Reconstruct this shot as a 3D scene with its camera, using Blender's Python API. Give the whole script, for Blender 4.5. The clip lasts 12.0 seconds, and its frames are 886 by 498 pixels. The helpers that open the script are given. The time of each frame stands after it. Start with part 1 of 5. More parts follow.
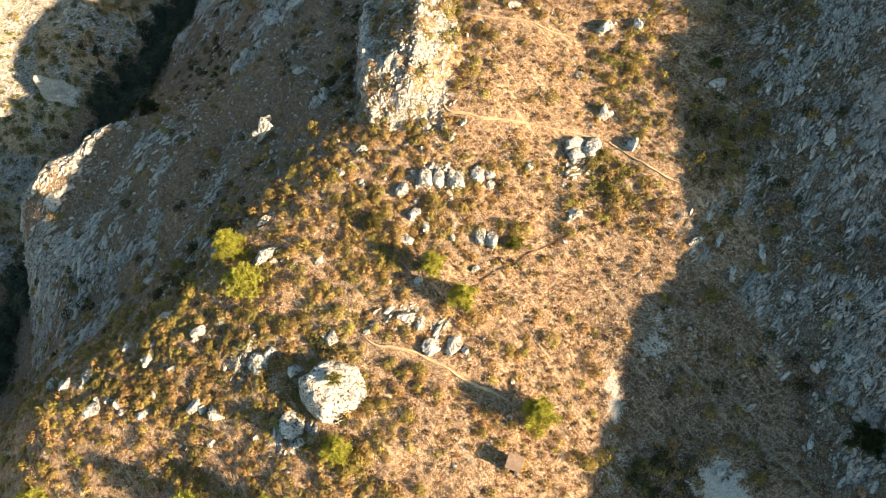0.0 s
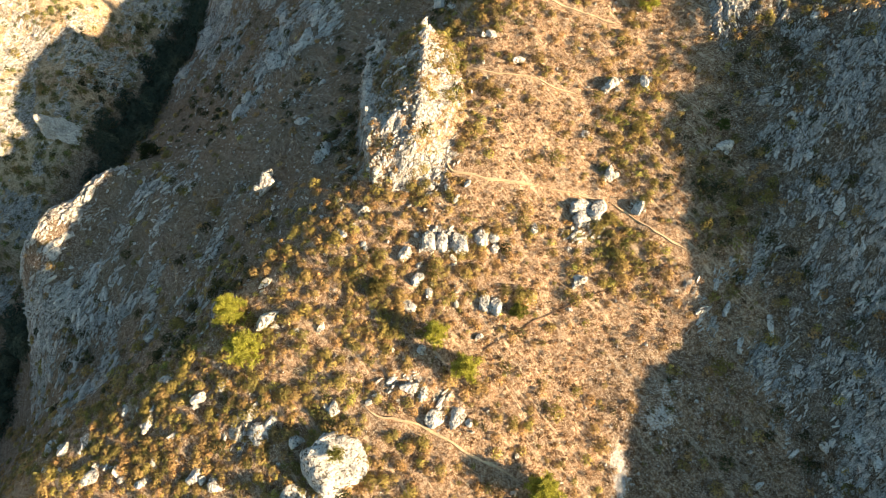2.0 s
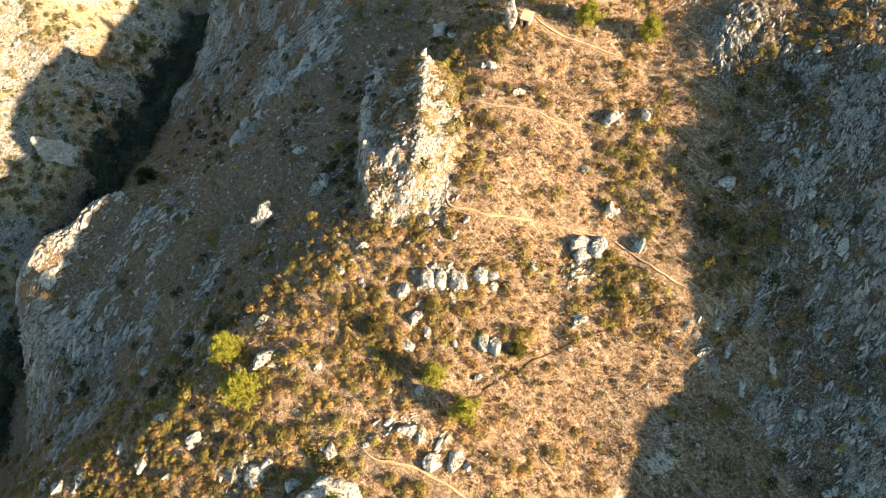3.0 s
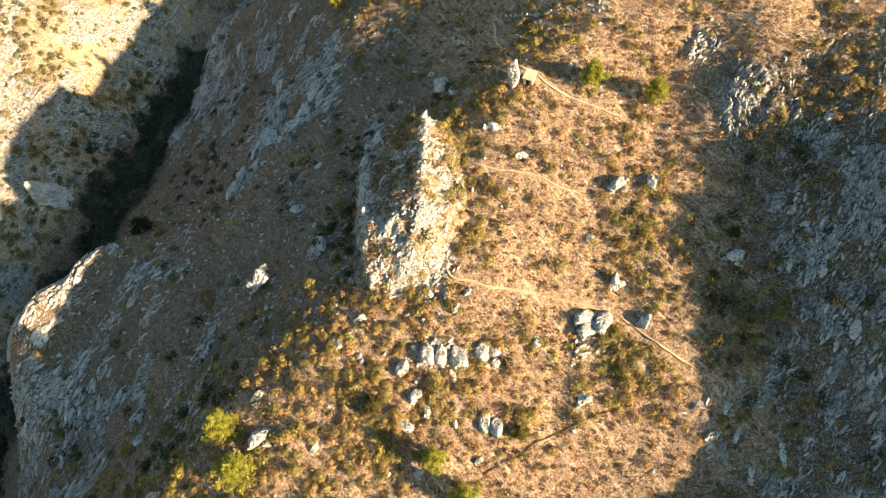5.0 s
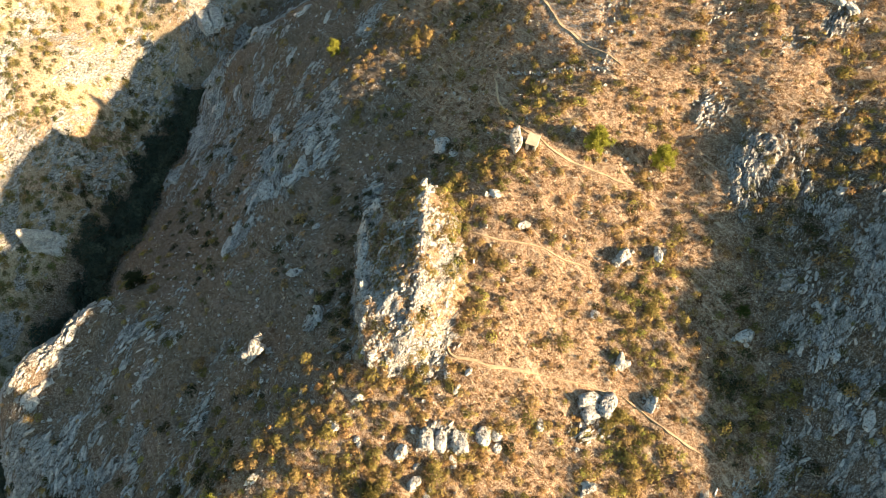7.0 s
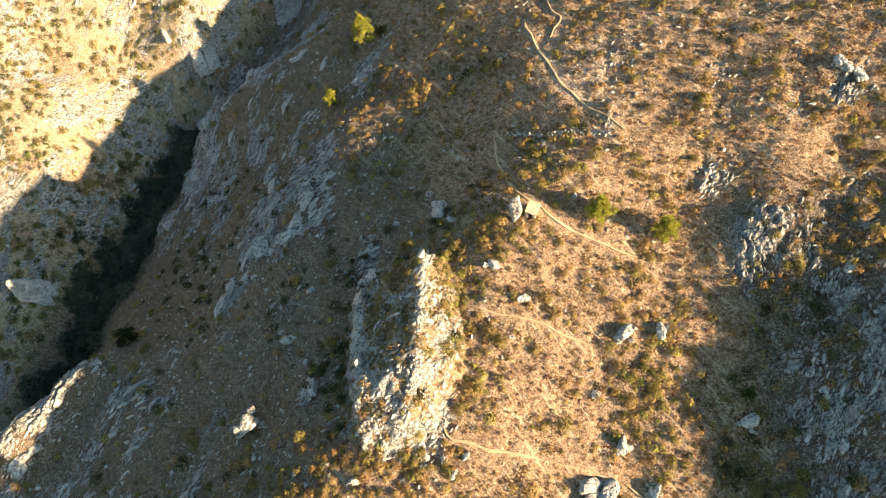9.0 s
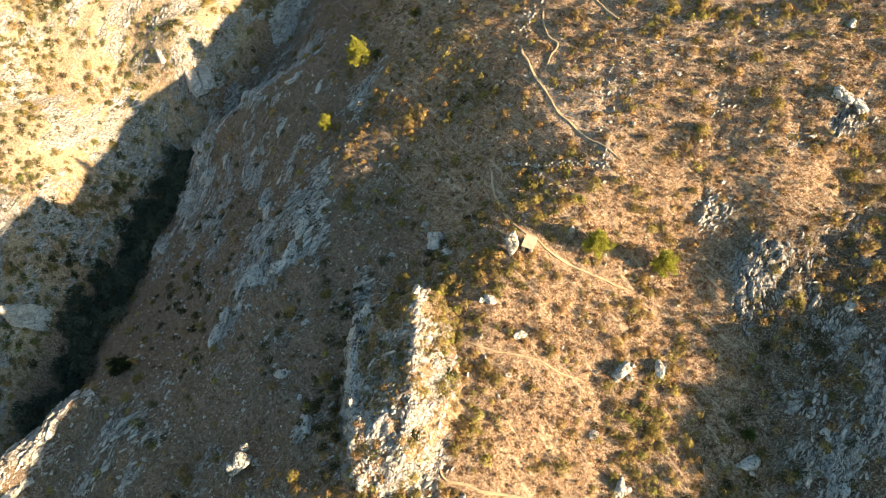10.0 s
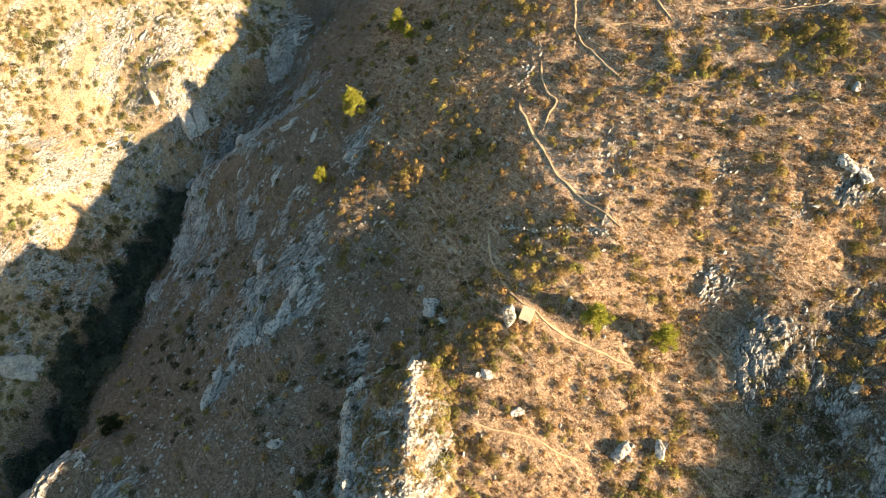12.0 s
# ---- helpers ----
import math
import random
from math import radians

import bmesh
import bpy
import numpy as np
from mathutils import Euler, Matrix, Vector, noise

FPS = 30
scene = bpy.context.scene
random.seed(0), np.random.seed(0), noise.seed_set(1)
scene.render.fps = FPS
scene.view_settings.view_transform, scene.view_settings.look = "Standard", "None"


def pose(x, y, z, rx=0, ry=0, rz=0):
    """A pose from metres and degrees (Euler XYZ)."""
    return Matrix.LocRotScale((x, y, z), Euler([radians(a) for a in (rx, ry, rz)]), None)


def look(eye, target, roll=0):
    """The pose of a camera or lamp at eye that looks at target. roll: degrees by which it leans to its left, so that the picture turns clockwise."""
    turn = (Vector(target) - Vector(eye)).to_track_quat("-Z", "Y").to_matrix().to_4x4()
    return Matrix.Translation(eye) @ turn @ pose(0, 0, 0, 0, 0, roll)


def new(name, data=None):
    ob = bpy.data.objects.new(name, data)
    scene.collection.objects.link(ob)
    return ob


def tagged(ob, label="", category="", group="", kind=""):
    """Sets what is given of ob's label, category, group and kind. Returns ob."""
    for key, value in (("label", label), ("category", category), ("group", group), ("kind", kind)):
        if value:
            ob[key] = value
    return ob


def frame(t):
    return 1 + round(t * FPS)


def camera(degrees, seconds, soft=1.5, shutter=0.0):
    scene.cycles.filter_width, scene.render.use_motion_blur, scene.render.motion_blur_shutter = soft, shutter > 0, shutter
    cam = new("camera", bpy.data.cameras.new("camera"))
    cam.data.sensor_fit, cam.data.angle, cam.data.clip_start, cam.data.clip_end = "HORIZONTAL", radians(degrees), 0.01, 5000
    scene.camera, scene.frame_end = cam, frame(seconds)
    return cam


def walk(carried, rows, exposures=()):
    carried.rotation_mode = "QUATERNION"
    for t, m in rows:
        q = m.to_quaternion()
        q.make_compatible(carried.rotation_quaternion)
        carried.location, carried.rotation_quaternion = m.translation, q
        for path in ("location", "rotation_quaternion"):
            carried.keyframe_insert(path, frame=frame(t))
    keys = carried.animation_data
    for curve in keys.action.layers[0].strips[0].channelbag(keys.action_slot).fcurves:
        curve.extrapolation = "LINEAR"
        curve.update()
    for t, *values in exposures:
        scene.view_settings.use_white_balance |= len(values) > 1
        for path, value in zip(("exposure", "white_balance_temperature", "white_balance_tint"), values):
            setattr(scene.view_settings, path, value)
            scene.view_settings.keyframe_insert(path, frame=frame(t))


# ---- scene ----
cam = camera(66.0, 12.0, soft=0.6)
PATH = [
    (0, (-0.031, -0.052, 74.968), (-0.033, 1.034, 73.289), -0.5),
    (0.5, (-0.021, 1.466, 75.952), (-0.023, 2.554, 74.274), -0.5),
    (1, (-0.047, 3.266, 76.81), (-0.05, 4.355, 75.132), -0.5),
    (1.5, (-0.181, 5.245, 77.598), (-0.186, 6.333, 75.92), -0.5),
    (2, (-0.239, 7.232, 78.425), (-0.245, 8.319, 76.746), -0.5),
    (2.5, (-0.098, 9.34, 79.235), (-0.106, 10.428, 77.557), -0.5),
    (3, (-0.03, 11.538, 80.123), (-0.037, 12.627, 78.445), -0.4),
    (5, (-0.044, 20.38, 83.153), (-0.052, 21.468, 81.475), -0.3),
    (5.5, (-0.151, 22.639, 83.928), (-0.157, 23.727, 82.25), -0.2),
    (6, (-0.198, 24.939, 84.652), (-0.204, 26.027, 82.974), -0.2),
    (6.5, (-0.199, 27.246, 85.416), (-0.205, 28.333, 83.738), -0.1),
    (7, (-0.164, 29.649, 86.199), (-0.171, 30.737, 84.52), -0.1),
    (9, (0.097, 38.734, 89.377), (0.091, 39.823, 87.699), 0.0),
    (9.5, (0.28, 40.902, 90.089), (0.276, 41.99, 88.411), 0.0),
    (10, (0.55, 43.203, 90.877), (0.546, 44.291, 89.199), 0.0),
    (10.5, (0.703, 45.461, 91.72), (0.699, 46.549, 90.041), 0.0),
    (11, (0.938, 47.743, 92.63), (0.932, 48.829, 90.951), -0.1),
    (11.5, (1.065, 50.009, 93.572), (1.06, 51.094, 91.892), -0.0),
    (12, (1.17, 52.112, 94.438), (1.164, 53.197, 92.758), -0.1),
]
walk(cam, [(t, look(eye, target, roll)) for t, eye, target, roll in PATH], [(0.0, 1.82, 6500, 6), (12.0, 1.82, 6500, 6)])

# ---- world, sun ----
SUN_FROM = Vector((0.893, -0.450, 0.0)).normalized()   # level bearing of the low sun
SUN_EL = 20.7
world = bpy.data.worlds.new("sky")
scene.world = world
world.use_nodes = True
wn = world.node_tree.nodes
sky = wn.new("ShaderNodeTexSky")
sky.sky_type, sky.sun_disc = "NISHITA", False
sky.sun_elevation = radians(SUN_EL)
sky.dust_density, sky.ozone_density = 1.5, 0.5
sky.sun_rotation = math.atan2(SUN_FROM.x, SUN_FROM.y)
cool = wn.new("ShaderNodeMix")
cool.data_type, cool.blend_type = "RGBA", "MULTIPLY"
cool.inputs["Factor"].default_value, cool.inputs[7].default_value = 1.0, (0.80, 0.98, 0.97, 1.0)
world.node_tree.links.new(sky.outputs[0], cool.inputs[6])
world.node_tree.links.new(cool.outputs[2], wn["Background"].inputs[0])
wn["Background"].inputs[1].default_value = 0.054
sun = new("sun", bpy.data.lights.new("sun", "SUN"))
sun.data.energy, sun.data.angle, sun.data.color = 5.2, radians(0.6), (1.0, 0.71, 0.44)
d = Vector((SUN_FROM.x * math.cos(radians(SUN_EL)), SUN_FROM.y * math.cos(radians(SUN_EL)), math.sin(radians(SUN_EL))))
sun.matrix_world = look(d * 300, (0, 0, 0))

# ---- landform ----
# named lines of the hill, each a few places (x, y, height)
LANDFORM = dict(
    spur=[(2, -70, -24), (6, -10, -6), (6, 10, -1.5), (7, 21, 0.9), (-0.5, 23.3, 1.4), (22, 29.4, 2.0), (0, 32, 2.8), (13.8, 41, 4.6), (-5, 45.7, 5.4), (9.6, 50.5, 6.6), (5, 54, 7.5), (18, 57, 8.4), (14, 66, 10.2), (22, 76, 12.6), (6.5, 85.4, 13.3), (9.7, 93.4, 15.0), (17.3, 79.6, 12.8), (3, 70, 11.3)],
    upper_spur=[(5.6, 123.2, 13.6), (6.1, 110.2, 12.8), (17.2, 127.4, 18.9), (12.6, 119.5, 17.1), (13, 128.5, 17.8), (26.6, 127.6, 21.6), (29, 116, 21.2), (36.7, 122.2, 23.8), (4, 136, 14.6), (21.8, 110.9, 18.6), (16.9, 113.6, 17.8), (23.9, 103.6, 19.2), (31.9, 97.4, 18.8), (29.4, 109.7, 20.0), (-8, 141.8, 8.6), (9.6, 138.5, 16.4), (27, 131, 21.5), (43, 127.8, 25.3), (54, 128.6, 28.9), (58.4, 122.8, 29.5), (20, 165, 24), (50, 190, 38), (5, 200, 22), (20, 260, 40)],
    shoulder=[(-12, 28, 1.2), (-23.4, 32.5, 0.2), (-26.6, 26.8, -2.5), (-36.7, 34.7, -3.3), (-45, 33, -6), (-52, 30.8, -8.2), (-35.5, 40, -2.2), (-23, 42, 2.2), (-22.9, 50, 4.0), (-11.6, 50.8, 6.0), (-11, 60, 7.3), (-32, 22, -5.2), (-20, 0, -6), (-45, 0, -14)],
    west_slope=[(-39.5, 55, -6.7), (-39, 57, -5.7), (-35.4, 60, -4.6), (-50.8, 54.4, -13), (-51.3, 49, -15), (-59, 44, -20.4), (-64.3, 55.7, -18.2), (-64.6, 64.9, -13.2), (-57, 81, -11.2), (-49.7, 85.3, -12.2), (-25.3, 67.6, 1.0), (-17.2, 71.8, 4.2), (-13, 78, 5.5), (-34.5, 91.5, -6.3), (-28.9, 105.4, -2.6), (-24, 100.8, 0.0), (-32.8, 116.9, -8), (-7.3, 96, 7.4), (-19.6, 125.5, 2.6)],
    west_bowl=[(-42.6, 71, -6.5), (-48.2, 68.8, -9.4), (-36, 71.8, -3.6), (-32.4, 64.4, -3.0), (-56.8, 73, -12.9), (-33.3, 80.8, -3.2), (-60, 66, -13.4), (-18.8, 58.7, 5.1), (-21, 52.9, 4.5), (-51.5, 74.7, -10.2), (-53.5, 78.5, -12.0), (-55, 75.5, -12.6), (-17, 98.8, 2.6), (-22.3, 111.2, 1.0), (-18.3, 116.8, 4.0), (-12.7, 118.8, 6.2), (-6.2, 107, 6.7), (-0.6, 118.9, 10.5), (0.5, 110, 9.6), (4.7, 95, 13.5), (-46.6, 95.5, -16.8), (-16.7, 64.7, 5.6)],
    upper_west=[(-14.3, 138.6, 5.5), (-23.6, 145.4, 1.1), (-34, 146, -5.4), (-49.3, 138.6, -12.4), (-37.7, 141, -5.2), (-52, 129.4, -21.6), (-54.5, 130.5, -22.8), (-56.6, 118, -22.8), (-28, 168, -6), (-58, 98, -22)],
    nose=[(-57.5, 81.5, -10.8), (-60.5, 80, -11), (-66.5, 73, -12.6), (-69.5, 67, -15), (-68, 60, -18), (-62, 50, -20)],
    nose_foot=[(-64, 88, -28), (-68, 82, -31), (-73, 75, -33), (-75, 66, -34), (-73, 56, -33), (-68, 46, -31)],
    gorge=[(-84, 40, -42), (-82, 60, -38), (-76, 80, -35), (-71, 92, -32.5), (-66, 107, -30.5), (-62, 118, -29), (-58.5, 131, -27), (-52, 141, -23), (-44, 150, -19.5), (-38.5, 158, -16), (-34, 168, -13), (-28, 185, -10)],
    far_wall=[(-77.2, 97.5, -25.2), (-80.8, 93, -27), (-77.5, 111.5, -20.8), (-85.4, 108.3, -21.2), (-73.1, 101.3, -26.2), (-84, 96.3, -22.8), (-77, 88.4, -29.8), (-83.1, 88.4, -29.6), (-79, 122.7, -18), (-72, 131.7, -21.4), (-78.3, 125.6, -16.0), (-69.2, 157.2, -10.6), (-80, 139.7, -10.2), (-84, 149.6, -10.8), (-65.6, 141, -19.6), (-56.3, 157.5, -4.4), (-64.6, 134.7, -22.4), (-53, 157, -6), (-45, 161, -12.5), (-42, 172, -6), (-74.3, 160, -5.6), (-87, 161.6, -2.8), (-90, 122, -17.8), (-60, 190, 4), (-112, 110, -4), (-115, 150, 8), (-108, 80, -16), (-115, 50, -22), (-110, 210, 25)],
    east_gully=[(28, 5, -3), (28, 18, 1.0), (33.5, 25.8, 2.9), (33.5, 29, 3.4), (38, 22.8, 3.2), (34.9, 42.2, 7.2), (29.6, 40.7, 6.0), (26, 47, 7.1), (29, 73, 12.6), (33.4, 77.7, 14.0), (28.8, 92.4, 15.6), (33.5, 97.3, 18.2)],
    east_wall=[(42.4, 22, 7), (39.5, 32.2, 7.1), (44.8, 35.4, 10.4), (38.9, 42.7, 8.9), (46.6, 44, 11.9), (45.7, 51.7, 14.3), (44.9, 58, 15.1), (42, 68, 15.2), (44.3, 74.2, 16.6), (39.8, 87, 18.8), (37.4, 94.8, 18.6), (50.6, 96.5, 21.9), (44.2, 97, 22), (48, 104, 24.2), (53.5, 108, 26.3)],
    east_crest=[(63, -20, 19), (63, 0, 20), (63, 20, 20), (63, 40, 24), (63, 60, 26), (64, 75, 25), (70, 100, 29), (82, 130, 38), (90, 20, 10), (95, 60, 16), (100, 100, 24)],
)


def lattice(seed):
    return np.random.default_rng(seed).random((256, 256))


LATTICE = [lattice(s) for s in range(8)]


def vnoise(x, y, k=0):
    """Smooth noise from -1 to 1, one cell a unit."""
    xi, yi = np.floor(x), np.floor(y)
    fx, fy = x - xi, y - yi
    fx, fy = fx * fx * (3 - 2 * fx), fy * fy * (3 - 2 * fy)
    a, b = xi.astype(np.int64) & 255, yi.astype(np.int64) & 255
    a1, b1 = (a + 1) & 255, (b + 1) & 255
    g = LATTICE[k % 8]
    return 2 * ((g[a, b] * (1 - fx) + g[a1, b] * fx) * (1 - fy) + (g[a, b1] * (1 - fx) + g[a1, b1] * fx) * fy) - 1


def fbm(x, y, octaves=4, k=0, gain=0.5):
    total, amp = 0.0, 1.0
    for o in range(octaves):
        total = total + amp * vnoise(x * 2.0 ** o + 17.3 * o, y * 2.0 ** o - 9.1 * o, k + o)
        amp *= gain
    return total


def blocks(x, y, k=0):
    """Broken stone: for each place the random number of its block and how far it lies from the joint."""
    xi, yi = np.floor(x), np.floor(y)
    first, second, mark = np.full(x.shape, 9.0), np.full(x.shape, 9.0), np.zeros(x.shape)
    gx, gy, gm = LATTICE[k % 8], LATTICE[(k + 1) % 8], LATTICE[(k + 2) % 8]
    for i in (-1, 0, 1):
        for j in (-1, 0, 1):
            a, b = (xi + i).astype(np.int64) & 255, (yi + j).astype(np.int64) & 255
            r = np.hypot(xi + i + gx[a, b] - x, yi + j + gy[a, b] - y)
            near = r < first
            second = np.where(near, first, np.minimum(second, r))
            mark = np.where(near, gm[a, b], mark)
            first = np.where(near, r, first)
    return mark, second - first


def smooth(a, b, v):
    t = np.clip((v - a) / (b - a), 0, 1)
    return t * t * (3 - 2 * t)


KNOTS = np.array([p for line in LANDFORM.values() for p in line], float)


def kernel(x, y):
    r = np.empty((len(KNOTS),) + x.shape)
    for i, (kx, ky, _) in enumerate(KNOTS):
        r[i] = np.sqrt((x - kx) ** 2 + (y - ky) ** 2 + 9.0)
    return r


def solve_land():
    n = len(KNOTS)
    a = np.zeros((n + 3, n + 3))
    a[:n, :n] = kernel(KNOTS[:, 0], KNOTS[:, 1]) - 0.5 * np.eye(n)
    a[:n, n:] = np.column_stack([np.ones(n), KNOTS[:, 0], KNOTS[:, 1]])
    a[n:, :n] = a[:n, n:].T
    return np.linalg.solve(a, np.concatenate([KNOTS[:, 2], np.zeros(3)]))


LAND = solve_land()


def land(x, y):
    """The hill's broad shape, running out into low country far off."""
    cx, cy = np.clip(x, -170, 120), np.clip(y, -110, 300)
    z = LAND[-3] + LAND[-2] * cx + LAND[-1] * cy
    for w, (kx, ky, _) in zip(LAND, KNOTS):
        z = z + w * np.sqrt((cx - kx) ** 2 + (cy - ky) ** 2 + 9.0)
    away = np.hypot(x - cx, y - cy)
    return z * np.exp(-away / 500) + 12 * smooth(60, 400, away) * fbm(x / 180, y / 180, 3)


# the crag: a tilted fin of limestone on the spur's west edge
def crag_ridge(y):
    return np.interp(y, [61.5, 63, 66, 71, 76.6, 86], [-6.0, -5.4, -4.0, -3.3, -2.9, -2.8])


def crag_west(y):
    return np.interp(y, [61.5, 63, 66, 70, 76, 82.4, 85.5, 88, 90], [-8.0, -9.8, -10.3, -10.6, -11.5, -11.9, -10.6, -7.0, -5.0])


def crag(x, y, ground_z):
    top = np.interp(y, [61.5, 63, 66, 71, 76.6, 85.8, 88, 90], [6.8, 9.8, 12.8, 15.2, 16.0, 15.5, 12.0, 8.0])
    ridge = crag_ridge(y)
    west = crag_west(y)
    brow = np.interp(y, [61.5, 64, 68, 72, 76, 82.4, 85.5, 88, 90], [6.2, 9.4, 12.0, 11.0, 10.2, 9.6, 10.4, 9.0, 7.0])
    foot = np.interp(y, [61.5, 64, 67, 71, 76, 82, 90], [-3.5, -1.0, 1.4, 3.4, 3.2, 2.8, 1.0])
    wob = 0.75 * fbm(x / 2.2, y / 2.2, 4, 3)
    lee = top + (brow - top) * np.clip((ridge - x) / np.maximum(ridge - west, 0.5), 0, 1)
    sun_side = top + (ground_z - 0.6 - top) * np.clip((x - ridge) / np.maximum(foot - ridge, 0.5), 0, 1) ** 1.25
    z = np.where(x < ridge, lee, sun_side) + 0.6 * wob
    z = z - np.maximum(west + wob - x, 0) * 4.5
    inside = (y > 60.5) & (y < 91) & (x > -16) & (x < 6)
    return np.where(inside, z, -999.0)


# the rocky crest that closes the gully to the east and throws its shade across it
def skyline(x, y):
    top = np.interp(y, [-40, -6, 0.3, 4.4, 10.7, 15.3, 19.5, 23.6, 26.9, 32.9, 34.1, 36.8, 38.7, 41.1, 44.3, 47.1, 48.9, 50.9, 54.5, 57.1, 58.6, 60.2, 61.2, 63.6, 66, 68.6, 72, 76, 84], [17, 20.2, 20.9, 21.2, 21.3, 21.7, 21.2, 20.0, 20.5, 20.6, 21.7, 22.2, 23.3, 24.4, 25.7, 26.4, 26.8, 26.8, 27.1, 27.7, 26.6, 25.8, 27.0, 28.0, 27.9, 27.4, 27.0, 26.0, 22.0])
    return top - 1.6 * np.abs(x - 64)


def base(x, y):
    z = land(x, y)
    return np.maximum(np.maximum(z, skyline(x, y)), crag(x, y, z))


def height_rough(x, y):
    """The rock and earth of the hill, with its fine relief."""
    z = base(x, y)
    rock = rockiness(x, y)
    mark, joint, small, crack = broken(x, y)
    ledges = 0.7 * (mark - 0.45) * smooth(0.0, 0.22, joint) + 0.45 * (small - 0.5) * smooth(0.0, 0.25, crack) - 0.25 * (1 - smooth(0, 0.2, joint)) + fbm(x / 6, y / 6, 2, 5) * 0.5
    tumbled = fbm(x / 3.2, y / 3.2, 3, 2) * 0.22 + fbm(x / 0.8, y / 0.8, 2, 6) * 0.07
    solid = 0.45 * smooth(-13, -11, x) * smooth(4, 2, x) * smooth(60, 62, y) * smooth(90, 87, y)
    return z + rock * (1 - 0.6 * across(x, y) - solid) * ledges + (1 - 0.6 * rock) * tumbled


def broken(x, y):
    """Two sizes of limestone block, drawn out along the beds."""
    wx, wy = x + 0.9 * fbm(x / 3, y / 3, 2, 4), y + 0.9 * fbm(x / 3, y / 3, 2, 6)
    u, v = 0.42 * wx + 0.91 * wy, 0.91 * wx - 0.42 * wy
    mark, joint = blocks(u / 3.2, v / 1.3, 1)
    small, crack = blocks(u / 1.3, v / 0.65, 3)
    return mark, joint, small, crack


# rocky places: centre x, y, half lengths, turn in degrees, strength
ROCKY = [
    (-21.4, 32.4, 3.2, 2.4, 0, 1.1), (-16.8, 24.4, 2.4, 1.9, 0, 0.95), (-0.8, 34.6, 3.0, 2.0, 20, 1.0), (-4, 36.8, 2.4, 1.8, 0, 0.95), (-22.2, 45.4, 2.4, 1.9, 0, 0.95), (-0.5, 54.2, 2.6, 1.6, 0, 1.0), (2.2, 53.8, 2.4, 1.6, 0, 1.0), (5.2, 45.8, 2.0, 1.5, 0, 0.85), (17.4, 55.6, 2.4, 1.9, 0, 0.95), (-36, 173, 7, 9, -30, 1.3), (-60, 159, 3, 8, 40, 1.0), (-75, 155, 6, 12, 20, 0.9),
    (43.5, 23, 4, 9, 10, 1.1), (44.5, 33, 3.5, 5, 0, 1.0), (34, 45.5, 4, 5, 0, 1.0), (-59, 60, 5, 6, 0, 0.8), (-64, 54, 7, 10, 0, 1.0),
    (-63, 74.5, 10, 3, 51, 1.2), (-29.5, 102, 4.2, 5.6, -30, 1.4), (-31.5, 115, 1.7, 7, 5, 1.35), (-23.7, 101, 1.9, 6.5, -20, 1.4), (-20.5, 111, 4.0, 9, 0, 1.0), (-25, 112, 6, 7, -20, 0.9), (-23, 122, 8, 8, 0, 0.6),
    (-31, 107, 2.0, 9, 5, 1.2), (-21.5, 107, 1.8, 8, -12, 1.15), (-25, 117, 4, 6, -20, 0.9), (-51, 121.5, 2.4, 4.5, -50, 1.2), (-36, 122, 6, 6, 0, 0.8), (-55, 119, 2.2, 4.6, -60, 1.3), (-49, 129, 6, 4.2, 5, 1.4), (-34.5, 91.5, 2.0, 6.5, -20, 1.35), (-17, 72.6, 2.2, 2.8, -40, 1.15), (-49.5, 61.2, 10, 3.2, -16, 1.4), (-45, 54, 14, 4.0, -15, 1.0), (-47, 76, 5, 2, 0, 0.75),
    (-47, 133, 5, 8, -30, 1.05), (-41, 142, 6, 9, -35, 1.1), (-32, 152, 6, 9, -35, 1.0), (35.2, 95, 2.2, 3, -20, 0.9), (40, 88, 3, 4, -20, 1.0),
    (52, 106, 7, 4, 0, 0.9), (42, 118, 18, 14, -20, 0.16), (14, 138, 14, 12, -30, 0.16), (23, 114, 9, 12, -20, 0.16), (-17, 132, 10, 14, -30, 0.36), (-30, 92, 16, 34, -15, 0.27), (-38, 126, 13, 22, -25, 0.5), (-46, 153, 10, 10, 0, 1.3), (-44, 66, 14, 14, 0, 0.42), (-52, 48, 10, 9, 0, 0.6),
]
# scrub: centre x, y, half lengths, strength
SCRUBBY = [
    (-27, 33, 26, 12, 1.0), (-10, 50, 15, 12, 0.85), (-2, 60.5, 5, 3, 1.0), (21, 53, 6, 5, 0.9), (25, 70, 5, 8, 0.9),
    (33, 59, 5, 7, 0.8), (4.6, 71, 2.0, 8, 1.0), (1.2, 80, 3.2, 10, 0.95), (14, 101, 5, 6, 0.9), (3, 89, 7, 5, 0.85), (22, 86, 9, 6, 0.35),
    (45, 129, 22, 9, 0.3), (55, 131, 8, 5, 0.9), (40, 128, 4, 3, 0.7), (54, 92, 8, 12, 0.55), (-8, 121, 14, 9, 0.4), (-10, 22, 14, 8, 0.6), (4, 24, 14, 6, 0.34), (-85, 166, 6, 9, 1.0), (-90, 135, 4, 8, 0.8), (-65.5, 151.6, 1.6, 1.6, 1.0), (24, 18, 6, 5, 0.7),
    (40, 80, 6, 5, 0.3), (44, 40, 6, 5, 0.3),
]


def blob(x, y, cx, cy, rx, ry, turn=0.0):
    c, s = math.cos(math.radians(turn)), math.sin(math.radians(turn))
    dx, dy = x - cx, y - cy
    return np.exp(-(((dx * c + dy * s) / rx) ** 2 + ((dy * c - dx * s) / ry) ** 2))


